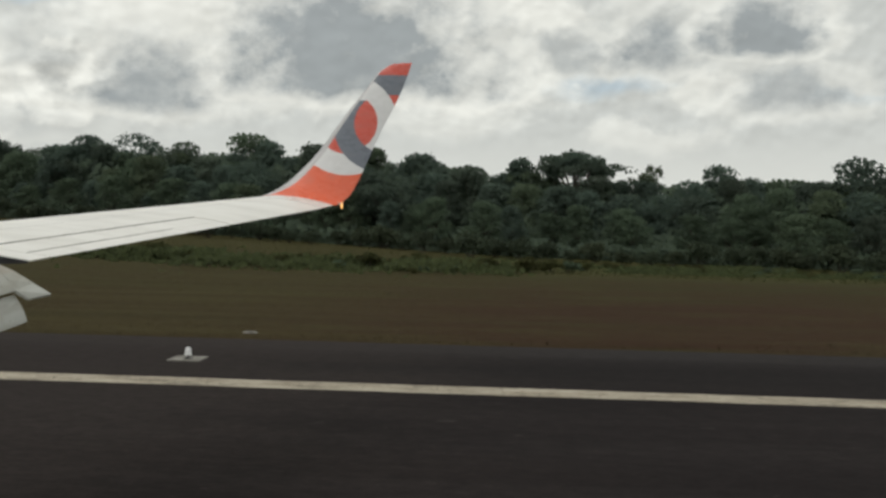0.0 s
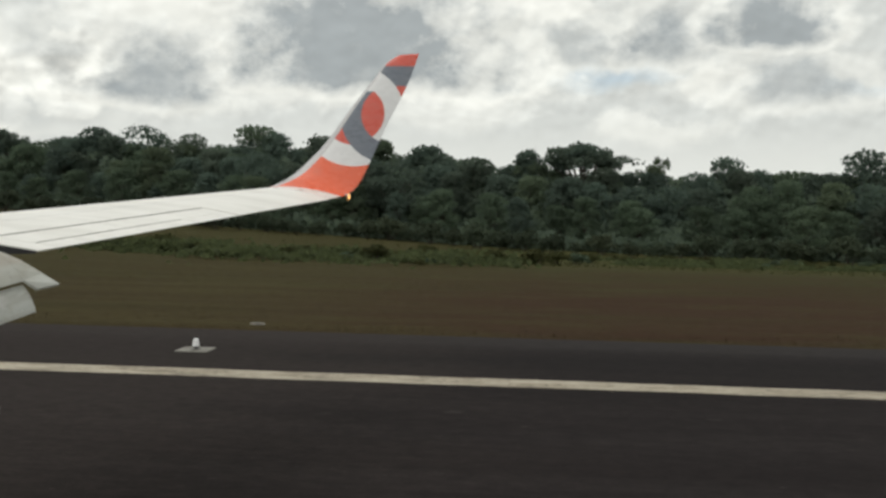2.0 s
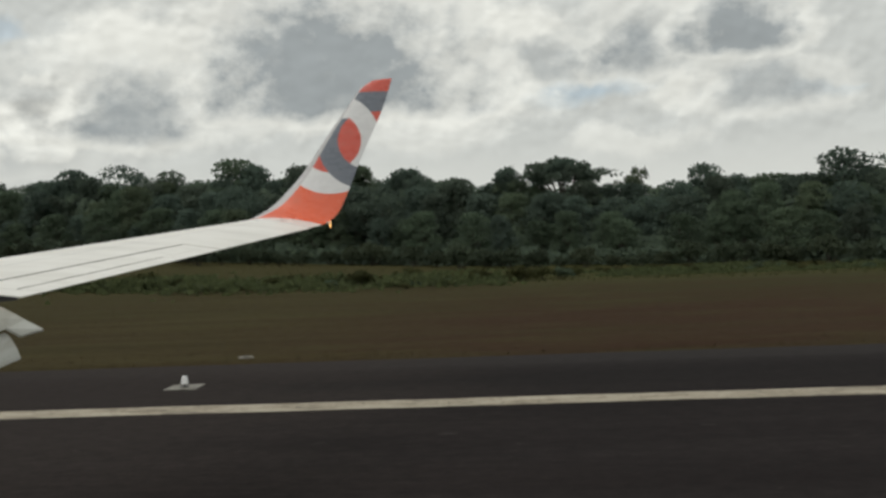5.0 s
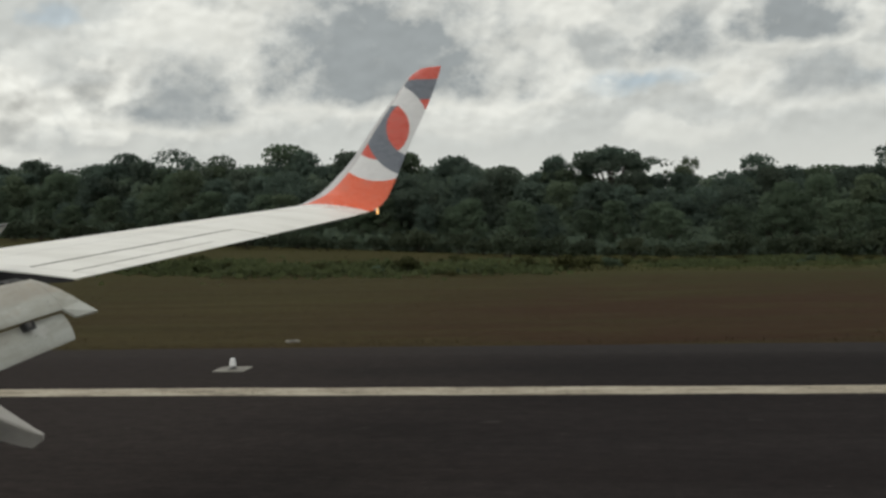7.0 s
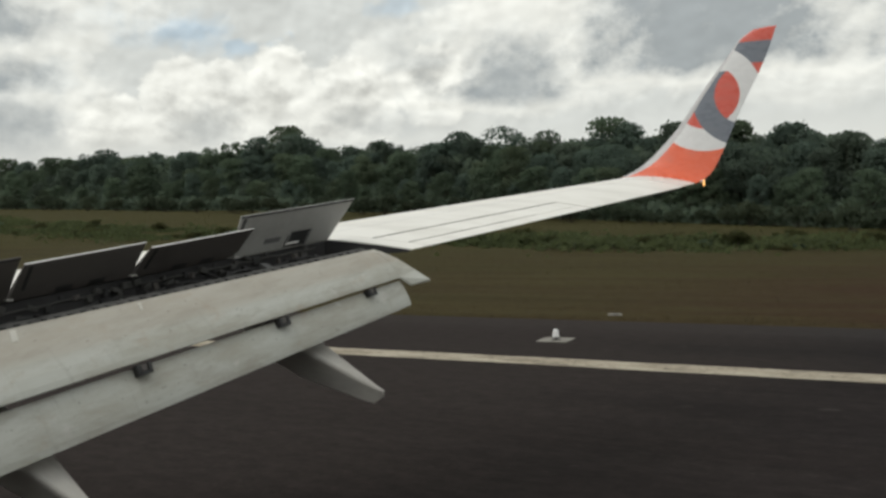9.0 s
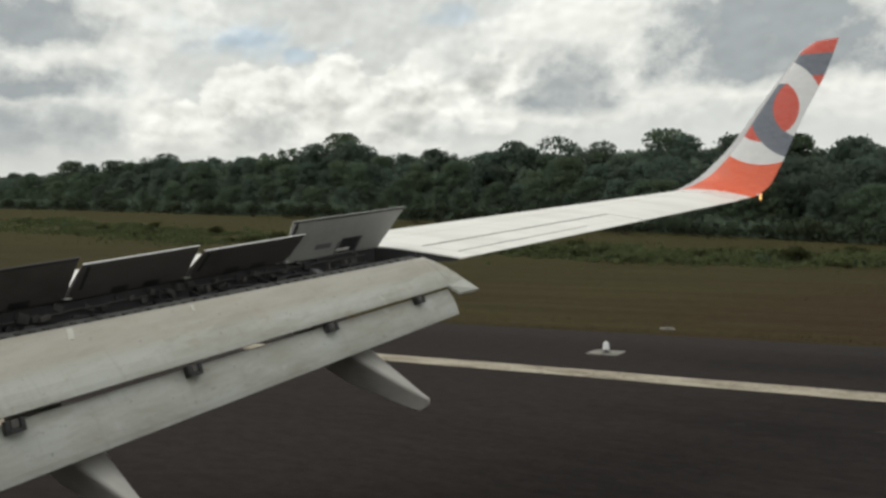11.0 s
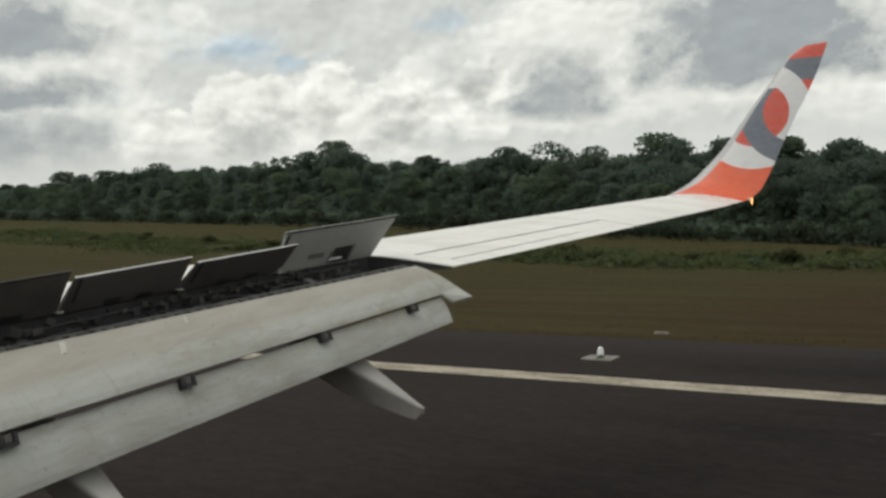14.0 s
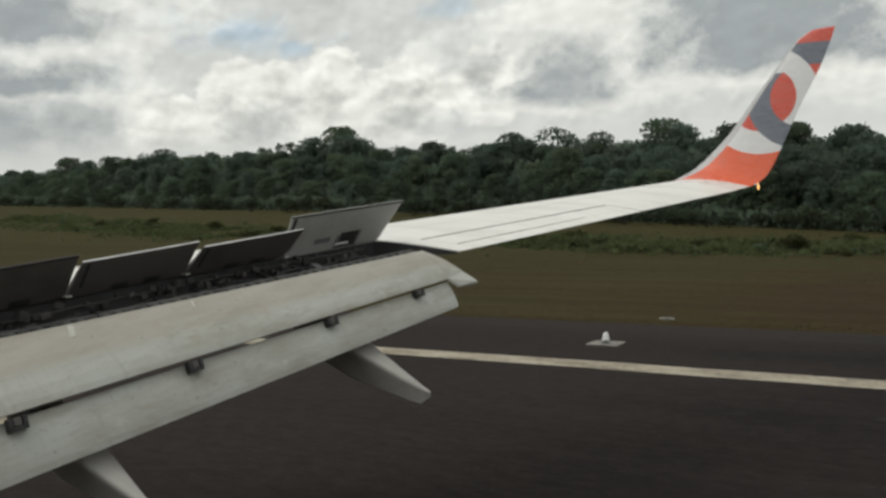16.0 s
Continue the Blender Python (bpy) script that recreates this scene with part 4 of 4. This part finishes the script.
def spoiler(y0, y1, length, up, mat, label, cut=0.10, holes=False, rise=0.0, flare=0.0, bright=False):
    """A raised spoiler panel between two stations of the hinge line: wedge section, slanted inboard end."""
    lift = Vector((0, -0.02, 0.015 + rise))
    h0, h1 = hinge(y0) + lift, hinge(y1) + lift
    along = (h1 - h0).normalized()
    aft0 = Vector((1, -HINGE_SLOPE, 0)).normalized()
    out = aft0 * math.cos(radians(up)) + Vector((0, 0, 1)) * math.sin(radians(up))
    nrm = along.cross(out).normalized()
    if nrm.x > 0:
        nrm = -nrm          # forward and up: the face that lies in the wing's skin
    P = lambda u, v: h0.lerp(h1, u) + out * length * v
    w = (h1 - h0).length
    i = cut / w
    rings = []
    for v, th in ((0.0, 0.05), (0.06, 0.055), (0.5, 0.032), (1.0, 0.008)):
        a, c = P(i * v, v), P(1.0 + flare / w * v, v)
        rings.append([a, c, c - nrm * th, a - nrm * th])
    ob = part("spoiler", loft(rings), mat, wing, label)
    face = lambda u, v, e=0.0: P(u, v) - nrm * (0.055 - 0.047 * v + e)
    def plate(name, u0, u1, v0, v1, m, e):
        pts = [face(u0, v0), face(u1, v0), face(u1, v1), face(u0, v1)]
        bm = loft([[p + nrm * 0.012 for p in pts], [p - nrm * e for p in pts]])
        return part(name, bm, m, ob)
    if bright:
        strip = []
        for u in (i, 1.0):
            strip.append([P(u, 0.985) + nrm * 0.002, P(u, 1.006) + nrm * 0.002, P(u, 1.006) - nrm * (0.011 - 0.003 * u), P(u, 0.985) - nrm * (0.011 - 0.003 * u)])
        part("trailing_edge_strip", loft(strip), SPOILER_EDGE, ob, "bright painted trailing edge")
    else:
        plate("edge_seal", 0.01 + i, 0.995 + flare / w, 0.955, 0.995, RUBBER, 0.004)
    plate("stiffener", i + 0.045, i + 0.07, 0.3, 0.93, RUBBER, 0.006)
    # flat dark plates stand in for the shade inside recess and cutouts
    if holes:
        plate("access_recess", 0.25, 0.42, 0.24, 0.36, SPOILER_SHADE, 0.002)
        plate("actuator_cutout", 0.52, 0.72, 0.06, 0.42, RUBBER, 0.003)
        plate("actuator_rod", 0.50, 0.64, 0.13, 0.175, SPOILER_EDGE, 0.014)
        plate("cutout_frame", 0.49, 0.52, 0.06, 0.36, SPOILER_SHADE, 0.008)
        plate("cutout_frame", 0.715, 0.74, 0.04, 0.43, SPOILER_SHADE, 0.008)
    else:
        for u in (0.35, 0.62):
            plate("actuator_cutout", u, u + 0.14, 0.04, 0.20, DARK_METAL, 0.003)
    bm = bmesh.new()
    box(bm, (-0.04, -0.035, -0.007), (0.05, 0.035, 0.007), Matrix.Translation(h0 + Vector((0.05, -0.02, -0.01))))
    part("hinge_fitting", bm, BARE_METAL, ob, "bare metal hinge fitting")
    return ob


spoiler(7.62, 8.89, 0.605, 47, SPOILER_BACK, "raised grey spoiler panel with actuator cutout", -0.14, True, flare=0.13)
spoiler(6.468, 7.63, 0.495, 32.5, SPOILER_BROWN, "raised spoiler panel with dark brown underside", 0.02, rise=0.03, bright=True)
spoiler(5.32, 6.455, 0.49, 39, SPOILER_BROWN, "raised spoiler panel with dark brown underside", 0.03, rise=0.04, bright=True)
spoiler(4.05, 5.30, 0.58, 40.5, SPOILER_BROWN, "raised spoiler panel with dark brown underside", 0.03, rise=0.045)


def fairing(y, top, tip, width, depth):
    """A canoe-shaped flap track fairing: from under the wing, drooping aft to a blunt tip."""
    top, tip = Vector(top), Vector(tip)
    d = tip - top
    rings = []
    for k in range(19):
        u = k / 18
        taper = min(1.0, (1 - u) / 0.48) * 0.90 + 0.10
        if u < 0.25:
            taper *= 0.55 + 0.45 * math.sin(u / 0.25 * math.pi / 2)
        w = width * taper
        h = depth * (ramp(u, [(0, 0.45), (0.25, 0.85), (0.5, 0.78), (0.93, 0.36), (0.985, 0.24), (1.0, 0.10)]))
        c = top + d * u + Vector((0, 0, 0.04 * depth * taper - h * 0.5))
        top_w, low_w = 0.5 * w, 0.05 * w
        half = [(0.0, 0.50 * h), (0.45 * top_w, 0.49 * h), (0.84 * top_w, 0.45 * h), (0.97 * top_w, 0.40 * h), (top_w, 0.33 * h), (0.92 * top_w, 0.24 * h), (0.40 * top_w, -0.20 * h), (low_w + 0.03 * w, -0.46 * h), (low_w, -0.5 * h)]
        ring = [c + Vector((0, -p, q)) for p, q in reversed(half)] + [c + Vector((0, p, q)) for p, q in half[1:]]
        rings.append(ring)
    part("flap_track_fairing", loft(rings), FAIRING_PAINT, wing, "drooping grey canoe-shaped flap track fairing")


fairing(7.58, (-6.5, 7.60, 3.10), (-4.55, 7.56, 2.09), 0.40, 0.58)
fairing(4.76, (-7.5, 4.81, 2.76), (-5.37, 4.75, 1.66), 0.44, 0.64)


# ---- plants ----
def leaf_quads(rng, centres, radii, count, size, fill=0.25):
    """Leaf clumps on the outer part of a cluster of blobs: bent, ragged four-sided tufts facing mostly outwards."""
    centres, radii = np.asarray(centres, float), np.asarray(radii, float)
    w = radii[:, 0] ** 2
    pick = rng.choice(len(centres), count, p=w / w.sum())
    d = rng.normal(size=(count, 3))
    d /= np.linalg.norm(d, axis=1)[:, None]
    d[:, 2] = np.where(d[:, 2] < -0.45, -d[:, 2], d[:, 2])
    depth = np.where(rng.random(count) < fill, rng.uniform(0.35, 0.9, count), 1.0 + 0.10 * rng.normal(size=count))
    pos = centres[pick] + d * radii[pick] * depth[:, None]
    nrm = d * 0.9 + rng.normal(size=(count, 3)) * 0.7 + np.array((0, -0.1, 0.1))
    nrm /= np.linalg.norm(nrm, axis=1)[:, None]
    nrm *= np.where((nrm * d).sum(1) < 0, -1.0, 1.0)[:, None]
    t1 = np.cross(nrm, rng.normal(size=(count, 3)))
    t1 /= np.linalg.norm(t1, axis=1)[:, None]
    t2 = np.cross(nrm, t1)
    s = size * rng.uniform(0.55, 1.35, count)[:, None]
    sag = nrm * s * rng.uniform(-0.45, -0.1, count)[:, None]
    j = lambda: rng.uniform(0.6, 1.2, (count, 1))
    a = pos - t1 * s * 0.5 * j() + sag
    b = pos + t2 * s * 0.45 * j()
    c = pos + t1 * s * 0.5 * j() + sag
    e = pos - t2 * s * 0.45 * j()
    v = np.stack((a, e, c, b), 1).reshape(-1, 3)
    f = np.arange(count * 4).reshape(-1, 4)
    n = d * 0.9 + nrm * 0.4 + np.array((0, -0.2, 0.4))
    n /= np.linalg.norm(n, axis=1)[:, None]
    return v, f, np.repeat(n, 4, axis=0)


def mesh_from(name, v, f, mat, normals=None):
    """A mesh of loose leaves; normals round its clumps off."""
    me = bpy.data.meshes.new(name)
    me.from_pydata(v.tolist(), [], f.tolist())
    me.materials.append(mat)
    if normals is not None:
        me.shade_smooth()
        me.normals_split_custom_set_from_vertices(normals.tolist())
    return me


def tree(kind, seed, height, spread, leaf, label):
    """A trunk with limbs and a crown of many leaf clumps. kind: round, umbrella, tall or open."""
    rng = np.random.default_rng(seed)
    root = new("tree")
    bm = bmesh.new()
    lean = Vector((rng.uniform(-0.06, 0.06), rng.uniform(-0.06, 0.06), 1))
    fork = height * {"round": 0.36, "umbrella": 0.55, "tall": 0.34, "open": 0.5, "bushy": 0.3}[kind]
    base_r = 0.02 * height
    joints = [Vector((0, 0, -0.6)) + lean * (fork + 0.6) * k / 4 + Vector((rng.normal() * 0.08, rng.normal() * 0.08, 0)) for k in range(5)]
    for k in range(4):
        tube(bm, joints[k], joints[k + 1], base_r * (1 - 0.13 * k) * (1.4 if k == 0 else 1), 8, base_r * (1 - 0.13 * (k + 1)))
    top = joints[-1]
    centres, radii = [], []
    n = {"round": 21, "umbrella": 14, "tall": 22, "open": 10, "bushy": 24}[kind]
    for k in range(n):
        a = k * 2.4 + rng.uniform(-0.4, 0.4)
        if kind == "umbrella":
            r, z = spread * rng.uniform(0.25, 0.85), height * rng.uniform(0.74, 0.92)
            rad = (spread * rng.uniform(0.30, 0.42), spread * rng.uniform(0.30, 0.42), height * rng.uniform(0.08, 0.12))
        elif kind == "tall":
            q = k / (n - 1)
            r, z = spread * rng.uniform(0.1, 0.62) * (1.1 - 0.6 * q), height * (0.36 + 0.56 * q)
            rad = (spread * rng.uniform(0.36, 0.54) * (1.1 - 0.45 * q),) * 2 + (height * rng.uniform(0.12, 0.16),)
        elif kind == "open":
            r, z = spread * rng.uniform(0.3, 0.9), height * rng.uniform(0.66, 0.93)
            rad = (spread * rng.uniform(0.22, 0.34),) * 2 + (height * rng.uniform(0.06, 0.09),)
        elif kind == "bushy":
            q = k / (n - 1)
            r, z = spread * rng.uniform(0.2, 0.75) * (1.15 - 0.55 * q), height * (0.12 + 0.76 * q)
            rad = (spread * rng.uniform(0.36, 0.5),) * 2 + (height * rng.uniform(0.10, 0.15),)
        else:
            r, z = spread * rng.uniform(0.1, 0.66), height * rng.uniform(0.36, 0.80)
            rad = (spread * rng.uniform(0.36, 0.56),) * 2 + (height * rng.uniform(0.13, 0.18),)
        c = Vector((math.cos(a) * r, math.sin(a) * r, z)) + Vector((lean.x, lean.y, 0)) * z
        centres.append(c)
        radii.append(tuple(q * rng.uniform(0.55, 0.95) if kind != "open" else q for q in rad))
        mid = top.lerp(c, 0.55) + Vector((0, 0, -0.03 * height * rng.random()))
        tube(bm, top - Vector((0, 0, fork * 0.25 * rng.random())), mid, base_r * 0.45, 6, base_r * 0.28)
        tube(bm, mid, c, base_r * 0.28, 5, base_r * 0.08)
    part("trunk", bm, BARK, root)
    if kind in ("round", "tall", "bushy"):
        centres.append(Vector((0, 0, height * 0.9)))
        radii.append((spread * 0.45, spread * 0.45, height * 0.1))
    count = {"round": 3600, "umbrella": 2300, "tall": 3800, "open": 1300, "bushy": 3800}[kind]
    v, f, n = leaf_quads(rng, centres, radii, count, 0.055 * height ** 0.5 * 3.1 * 0.76)
    crown = new("crown", mesh_from("crown", v, f, leaf, n))
    crown.parent = root
    tagged(root, label, "tree", group="rainforest trees beyond the airfield")
    return root


def bush(seed, height, spread, leaf, label):
    rng = np.random.default_rng(seed)
    root = new("bush")
    bm = bmesh.new()
    centres, radii = [], []
    for k in range(7):
        a = rng.uniform(0, math.tau)
        r = spread * rng.uniform(0.0, 0.65)
        c = Vector((math.cos(a) * r, math.sin(a) * r, height * rng.uniform(0.3, 0.75)))
        centres.append(c)
        radii.append((spread * rng.uniform(0.3, 0.45),) * 2 + (height * rng.uniform(0.22, 0.34),))
        tube(bm, (0.1 * math.cos(a), 0.1 * math.sin(a), -0.2), c, 0.03 + 0.006 * height, 5, 0.01)
    part("stem", bm, BARK, root)
    v, f, n = leaf_quads(rng, centres, radii, 520, 0.20 * height ** 0.6, fill=0.35)
    leaves = new("foliage", mesh_from("foliage", v, f, leaf, n))
    leaves.parent = root
    tagged(root, label, "bush", group="bushes between grass and woods")
    return root


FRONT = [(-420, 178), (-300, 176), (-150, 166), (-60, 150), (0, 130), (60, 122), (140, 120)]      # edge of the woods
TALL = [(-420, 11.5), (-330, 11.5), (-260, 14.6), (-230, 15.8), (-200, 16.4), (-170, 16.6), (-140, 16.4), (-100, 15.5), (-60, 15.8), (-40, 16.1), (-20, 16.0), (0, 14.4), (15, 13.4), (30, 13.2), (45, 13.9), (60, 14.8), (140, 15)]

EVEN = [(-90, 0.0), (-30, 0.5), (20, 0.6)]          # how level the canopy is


def build_woods():
    rng = random.Random(21)
    words = {"bushy": "leafy forest-edge tree clothed in foliage to the ground", "round": "broad dark-green rainforest tree with dense rounded crown", "tall": "tall dark-green forest tree with heaped leafy crown",
             "umbrella": "tall forest tree with flat spreading umbrella crown", "open": "thin-crowned forest tree with bare branching limbs"}
    kit = [("round", 12.0, 5.2, LEAF_A), ("round", 12.0, 4.4, LEAF_B), ("tall", 12.0, 4.2, LEAF_A), ("tall", 12.0, 3.8, LEAF_B), ("round", 12.0, 6.0, LEAF_A),
           ("umbrella", 12.0, 5.6, LEAF_A), ("open", 12.0, 4.6, LEAF_B), ("tall", 12.0, 4.8, LEAF_A), ("bushy", 12.0, 5.4, LEAF_B), ("bushy", 12.0, 4.6, LEAF_A)]
    models = [tree(k, 40 + i, h, s, leaf, words[k]) for i, (k, h, s, leaf) in enumerate(kit)]
    used = set()

    def plant(i, x, y, h, wide=1.0):
        m = pose(x, y, ground_z(x, y) - 0.15, 0, 0, rng.uniform(0, 360))
        s = h / 12.0
        ob = models[i]
        ob.scale = (s * wide, s * wide, s)
        if i in used:
            copy_thing(ob, m)
        else:
            ob.matrix_basis = m @ Matrix.Diagonal((s * wide, s * wide, s, 1))
            used.add(i)

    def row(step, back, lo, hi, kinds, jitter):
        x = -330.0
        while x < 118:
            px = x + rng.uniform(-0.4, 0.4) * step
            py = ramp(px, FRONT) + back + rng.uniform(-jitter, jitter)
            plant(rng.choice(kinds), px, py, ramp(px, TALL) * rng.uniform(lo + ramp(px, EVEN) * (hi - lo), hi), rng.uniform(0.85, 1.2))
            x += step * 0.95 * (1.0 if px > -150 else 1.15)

    for i in range(len(models)):        # first use of each model stands far inside the woods
        plant(i, -40 - 9 * i, 215 + 3 * i, 15)
    row(5.2, 4, 0.34, 0.58, (8, 9, 8), 2.5)
    row(5.6, 12, 0.60, 0.84, (8, 9, 9, 1, 4, 7), 3)
    row(5.6, 24, 0.78, 1.0, (0, 2, 3, 9, 7, 9, 8), 4)
    row(4.6, 36, 0.84, 1.0, (0, 2, 9, 9, 7, 4, 8), 5)
    # emergent trees above the canopy
    for i, x, y, h, wide in ((8, -260, 199, 16.2, 1.15), (0, -212, 196, 17.4, 1.1), (2, -196, 195, 15.1, 1), (9, -147, 186, 18.4, 1.1), (0, -135, 185, 18.8, 1.0), (8, -141, 190, 21.4, 0.95), (6, -159, 192, 17.6, 0.8), (6, -169, 193, 16.9, 0.7), (9, -132, 188, 17.8, 1), (5, -107, 184, 16.6, 0.6), (4, -76, 179, 18.1, 0.95), (0, -65, 177, 16.7, 0.9),
                             (8, -50, 173, 18.9, 0.95), (9, -46, 171, 17.7, 0.9), (3, -25, 164, 17.4, 1), (7, -16, 161, 16.6, 1), (5, 12, 154, 18.1, 0.93), (5, 11, 155, 17.7, 0.75), (2, 2, 156, 16.3, 0.8), (6, 23, 153, 15.5, 0.5), (9, 35, 151, 15.5, 0.9), (0, 56, 149, 17.5, 1), (9, -87, 181, 17.5, 1), (7, -36, 168, 17.7, 1)):
        plant(i, x, y, h, wide)

    shrubs = [bush(70, 2.4, 2.2, SHADED_SHRUB, "dense dark shrub at the edge of the woods"), bush(71, 2.4, 2.6, SHADED_SHRUB, "leafy green shrub at the edge of the woods"),
              bush(72, 1.2, 1.5, WEED, "low green bush growing in rough airfield grass"), bush(73, 1.2, 1.2, LEAF_B, "small dark-green bush growing in rough grass")]
    first = set()

    def put(i, x, y, s):
        m = pose(x, y, ground_z(x, y) - 0.05, 0, 0, rng.uniform(0, 360))
        ob = shrubs[i]
        ob.scale = (s, s, s)
        if i in first:
            copy_thing(ob, m)
        else:
            ob.matrix_basis = m @ Matrix.Diagonal((s, s, s, 1))
            first.add(i)

    x = -320.0
    while x < 112:
        y = ramp(x, FRONT) - 3 + rng.uniform(-9, 2)
        put(rng.choice((0, 1, 0)), x, y, rng.uniform(0.8, 1.7))
        x += 3.4 if x > -130 else 5.5
    # ragged belt of low bushes in the field ahead
    for k in range(90):
        x = -150 + 156 * rng.random() ** 0.75
        y = ramp(x, [(-150, 104), (-60, 80), (-20, 74), (10, 78)]) + rng.gauss(0, 4.0)
        thick = 0.55 + 0.6 * (noise.noise((x * 0.06, 0.0, 3.0)) + 0.5)
        put(rng.choice((2, 3, 2)), x, y, rng.uniform(0.35, 1.0) ** 1.5 * 1.35 * thick * ramp(x, [(-150, 0.8), (-50, 1.0), (-30, 1.25), (0, 1.2)]))
    for k in range(40):
        x = rng.uniform(-14, 62)
        y = rng.uniform(88, 116)
        put(rng.choice((2, 3, 2)), x, y, rng.uniform(0.4, 0.85))


def build_undergrowth():
    """The tangle that fills the woods between the single trees: one lumpy bank of leaf clumps."""
    rng = np.random.default_rng(9)
    n = 140000
    d = 46 * rng.random(n) ** 1.3
    x = rng.uniform(-330, 118, n)
    pos = np.zeros((n, 3))
    for i in range(n):
        y = ramp(x[i], FRONT) + d[i]
        lump = 0.88 + 0.4 * noise.noise((x[i] * 0.16, y * 0.16, 4.0)) + 0.25 * noise.noise((x[i] * 0.5, y * 0.5, 7.0))
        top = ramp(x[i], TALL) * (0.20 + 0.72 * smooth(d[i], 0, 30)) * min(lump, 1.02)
        u = 1 - 0.97 * rng.random() ** 1.7 if d[i] > 7 else rng.random()
        pos[i] = (x[i], y, ground_z(x[i], y) + top * u)
    nrm = rng.normal(size=(n, 3)) * 0.5 + np.array((0, -0.75, 0.6))
    nrm /= np.linalg.norm(nrm, axis=1)[:, None]
    nrm *= np.where(nrm @ np.array((0, -0.25, 0.7)) < 0, -1.0, 1.0)[:, None]
    t1 = np.cross(nrm, rng.normal(size=(n, 3)))
    t1 /= np.linalg.norm(t1, axis=1)[:, None]
    t2 = np.cross(nrm, t1)
    s = rng.uniform(0.5, 1.25, n)[:, None]
    sag = nrm * s * -0.3
    j = lambda: rng.uniform(0.5, 1.1, (n, 1))
    v = np.stack((pos - t1 * s * 0.6 * j() + sag, pos - t2 * s * 0.5 * j(), pos + t1 * s * 0.6 * j() + sag, pos + t2 * s * 0.5 * j()), 1).reshape(-1, 3)
    soft = nrm * 0.5 + np.array((0, -0.25, 0.7))
    soft /= np.linalg.norm(soft, axis=1)[:, None]
    ob = new("forest_undergrowth", mesh_from("forest_undergrowth", v, np.arange(n * 4).reshape(-1, 4), LIFTED_UNDERGROWTH, np.repeat(soft, 4, axis=0)))
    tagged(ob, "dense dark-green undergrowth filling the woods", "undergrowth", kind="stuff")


def build_scrub():
    """Ragged low scrub in the rough grass: a belt of leafy tangles, too many to count."""
    rng = np.random.default_rng(31)
    v, n = [], 0
    while n < 30000:
        x = rng.uniform(-165, 66)
        if x < 2:
            y = ramp(x, [(-165, 108), (-60, 81), (-20, 74), (5, 78)]) + rng.normal() * 4.5
        else:
            y = rng.uniform(86, 114)
        k = noise.noise((x * 0.09, y * 0.14, 2.0)) + 0.5 * noise.noise((x * 0.4, y * 0.4, 6.0)) + (0.12 if x < 2 else 0.05)
        if k < 0.0:
            continue
        h = min(1.25, 2.2 * k) * (0.9 if x < 2 else 0.6) * ramp(x, [(-165, 0.6), (-60, 0.8), (-25, 1.0)])
        p = Vector((x, y, ground_z(x, y) + h * rng.random() ** 0.6))
        nrm = Vector((rng.normal() * 0.6, rng.normal() * 0.6 - 0.3, 0.7)).normalized()
        a = nrm.orthogonal().normalized()
        a.rotate(Matrix.Rotation(rng.uniform(0, 6.28), 3, nrm))
        b = nrm.cross(a)
        s = rng.uniform(0.16, 0.36)
        v += [p - a * s - nrm * s * 0.4, p + b * s * 0.8, p + a * s - nrm * s * 0.4, p - b * s * 0.8]
        n += 1
    ob = new("low_scrub", mesh_from("low_scrub", np.array([tuple(q) for q in v]), np.arange(n * 4).reshape(-1, 4), SCRUB))
    tagged(ob, "ragged low green scrub in rough airfield grass", "scrub", kind="stuff")


def scatter(name, count, area, size, mat, label, category, seed, upright=0.85):
    """Countless tufts as one mesh: narrow blades leaning out of the ground."""
    rng = np.random.default_rng(seed)
    xs, ys = area(rng, count)
    count = len(xs)
    zs = np.array([ground_z(a, c) if c > 30 else 0.02 for a, c in zip(xs, ys)])
    base = np.stack((xs, ys, zs), 1)
    h = size * rng.uniform(0.5, 1.5, count)
    ang = rng.uniform(0, math.tau, count)
    side = np.stack((np.cos(ang), np.sin(ang), np.zeros(count)), 1)
    lean = rng.normal(size=(count, 3)) * (1 - upright)
    tip = base + (np.array((0, 0, 1.0)) + lean) * h[:, None]
    w = (h * rng.uniform(0.25, 0.6, count))[:, None]
    v = np.stack((base - side * w * 0.5, base + side * w * 0.5, tip + side * w * 0.25, tip - side * w * 0.35), 1).reshape(-1, 3)
    f = np.arange(count * 4).reshape(-1, 4)
    up = np.tile(np.array((0.0, -0.1, 1.0)), (count * 4, 1))
    ob = new(name, mesh_from(name, v, f, mat, up))
    tagged(ob, label, category, kind="stuff")


def lawn_area(rng, n):
    y = 27.9 + 50 * rng.random(n) ** 1.6
    x = -y * np.tan(np.radians(rng.uniform(-28, 58, n)))
    return x, y


build_woods()
build_undergrowth()
build_scrub()


def rough_area(rng, n):
    y = 72 + 96 * rng.random(n)
    x = -y * np.tan(np.radians(rng.uniform(-30, 60, n)))
    keep = np.array([c < ramp(a, FRONT) + 4 for a, c in zip(x, y)])
    return x[keep], y[keep]


scatter("mown_grass", 22000, lawn_area, 0.035, DRY_GRASS, "short brown mown grass tufts beside the runway", "grass", 5, 0.6)
scatter("tall_weeds", 44000, rough_area, 0.13, WEED, "tall green weeds in front of the woods", "weeds", 6, 0.65)
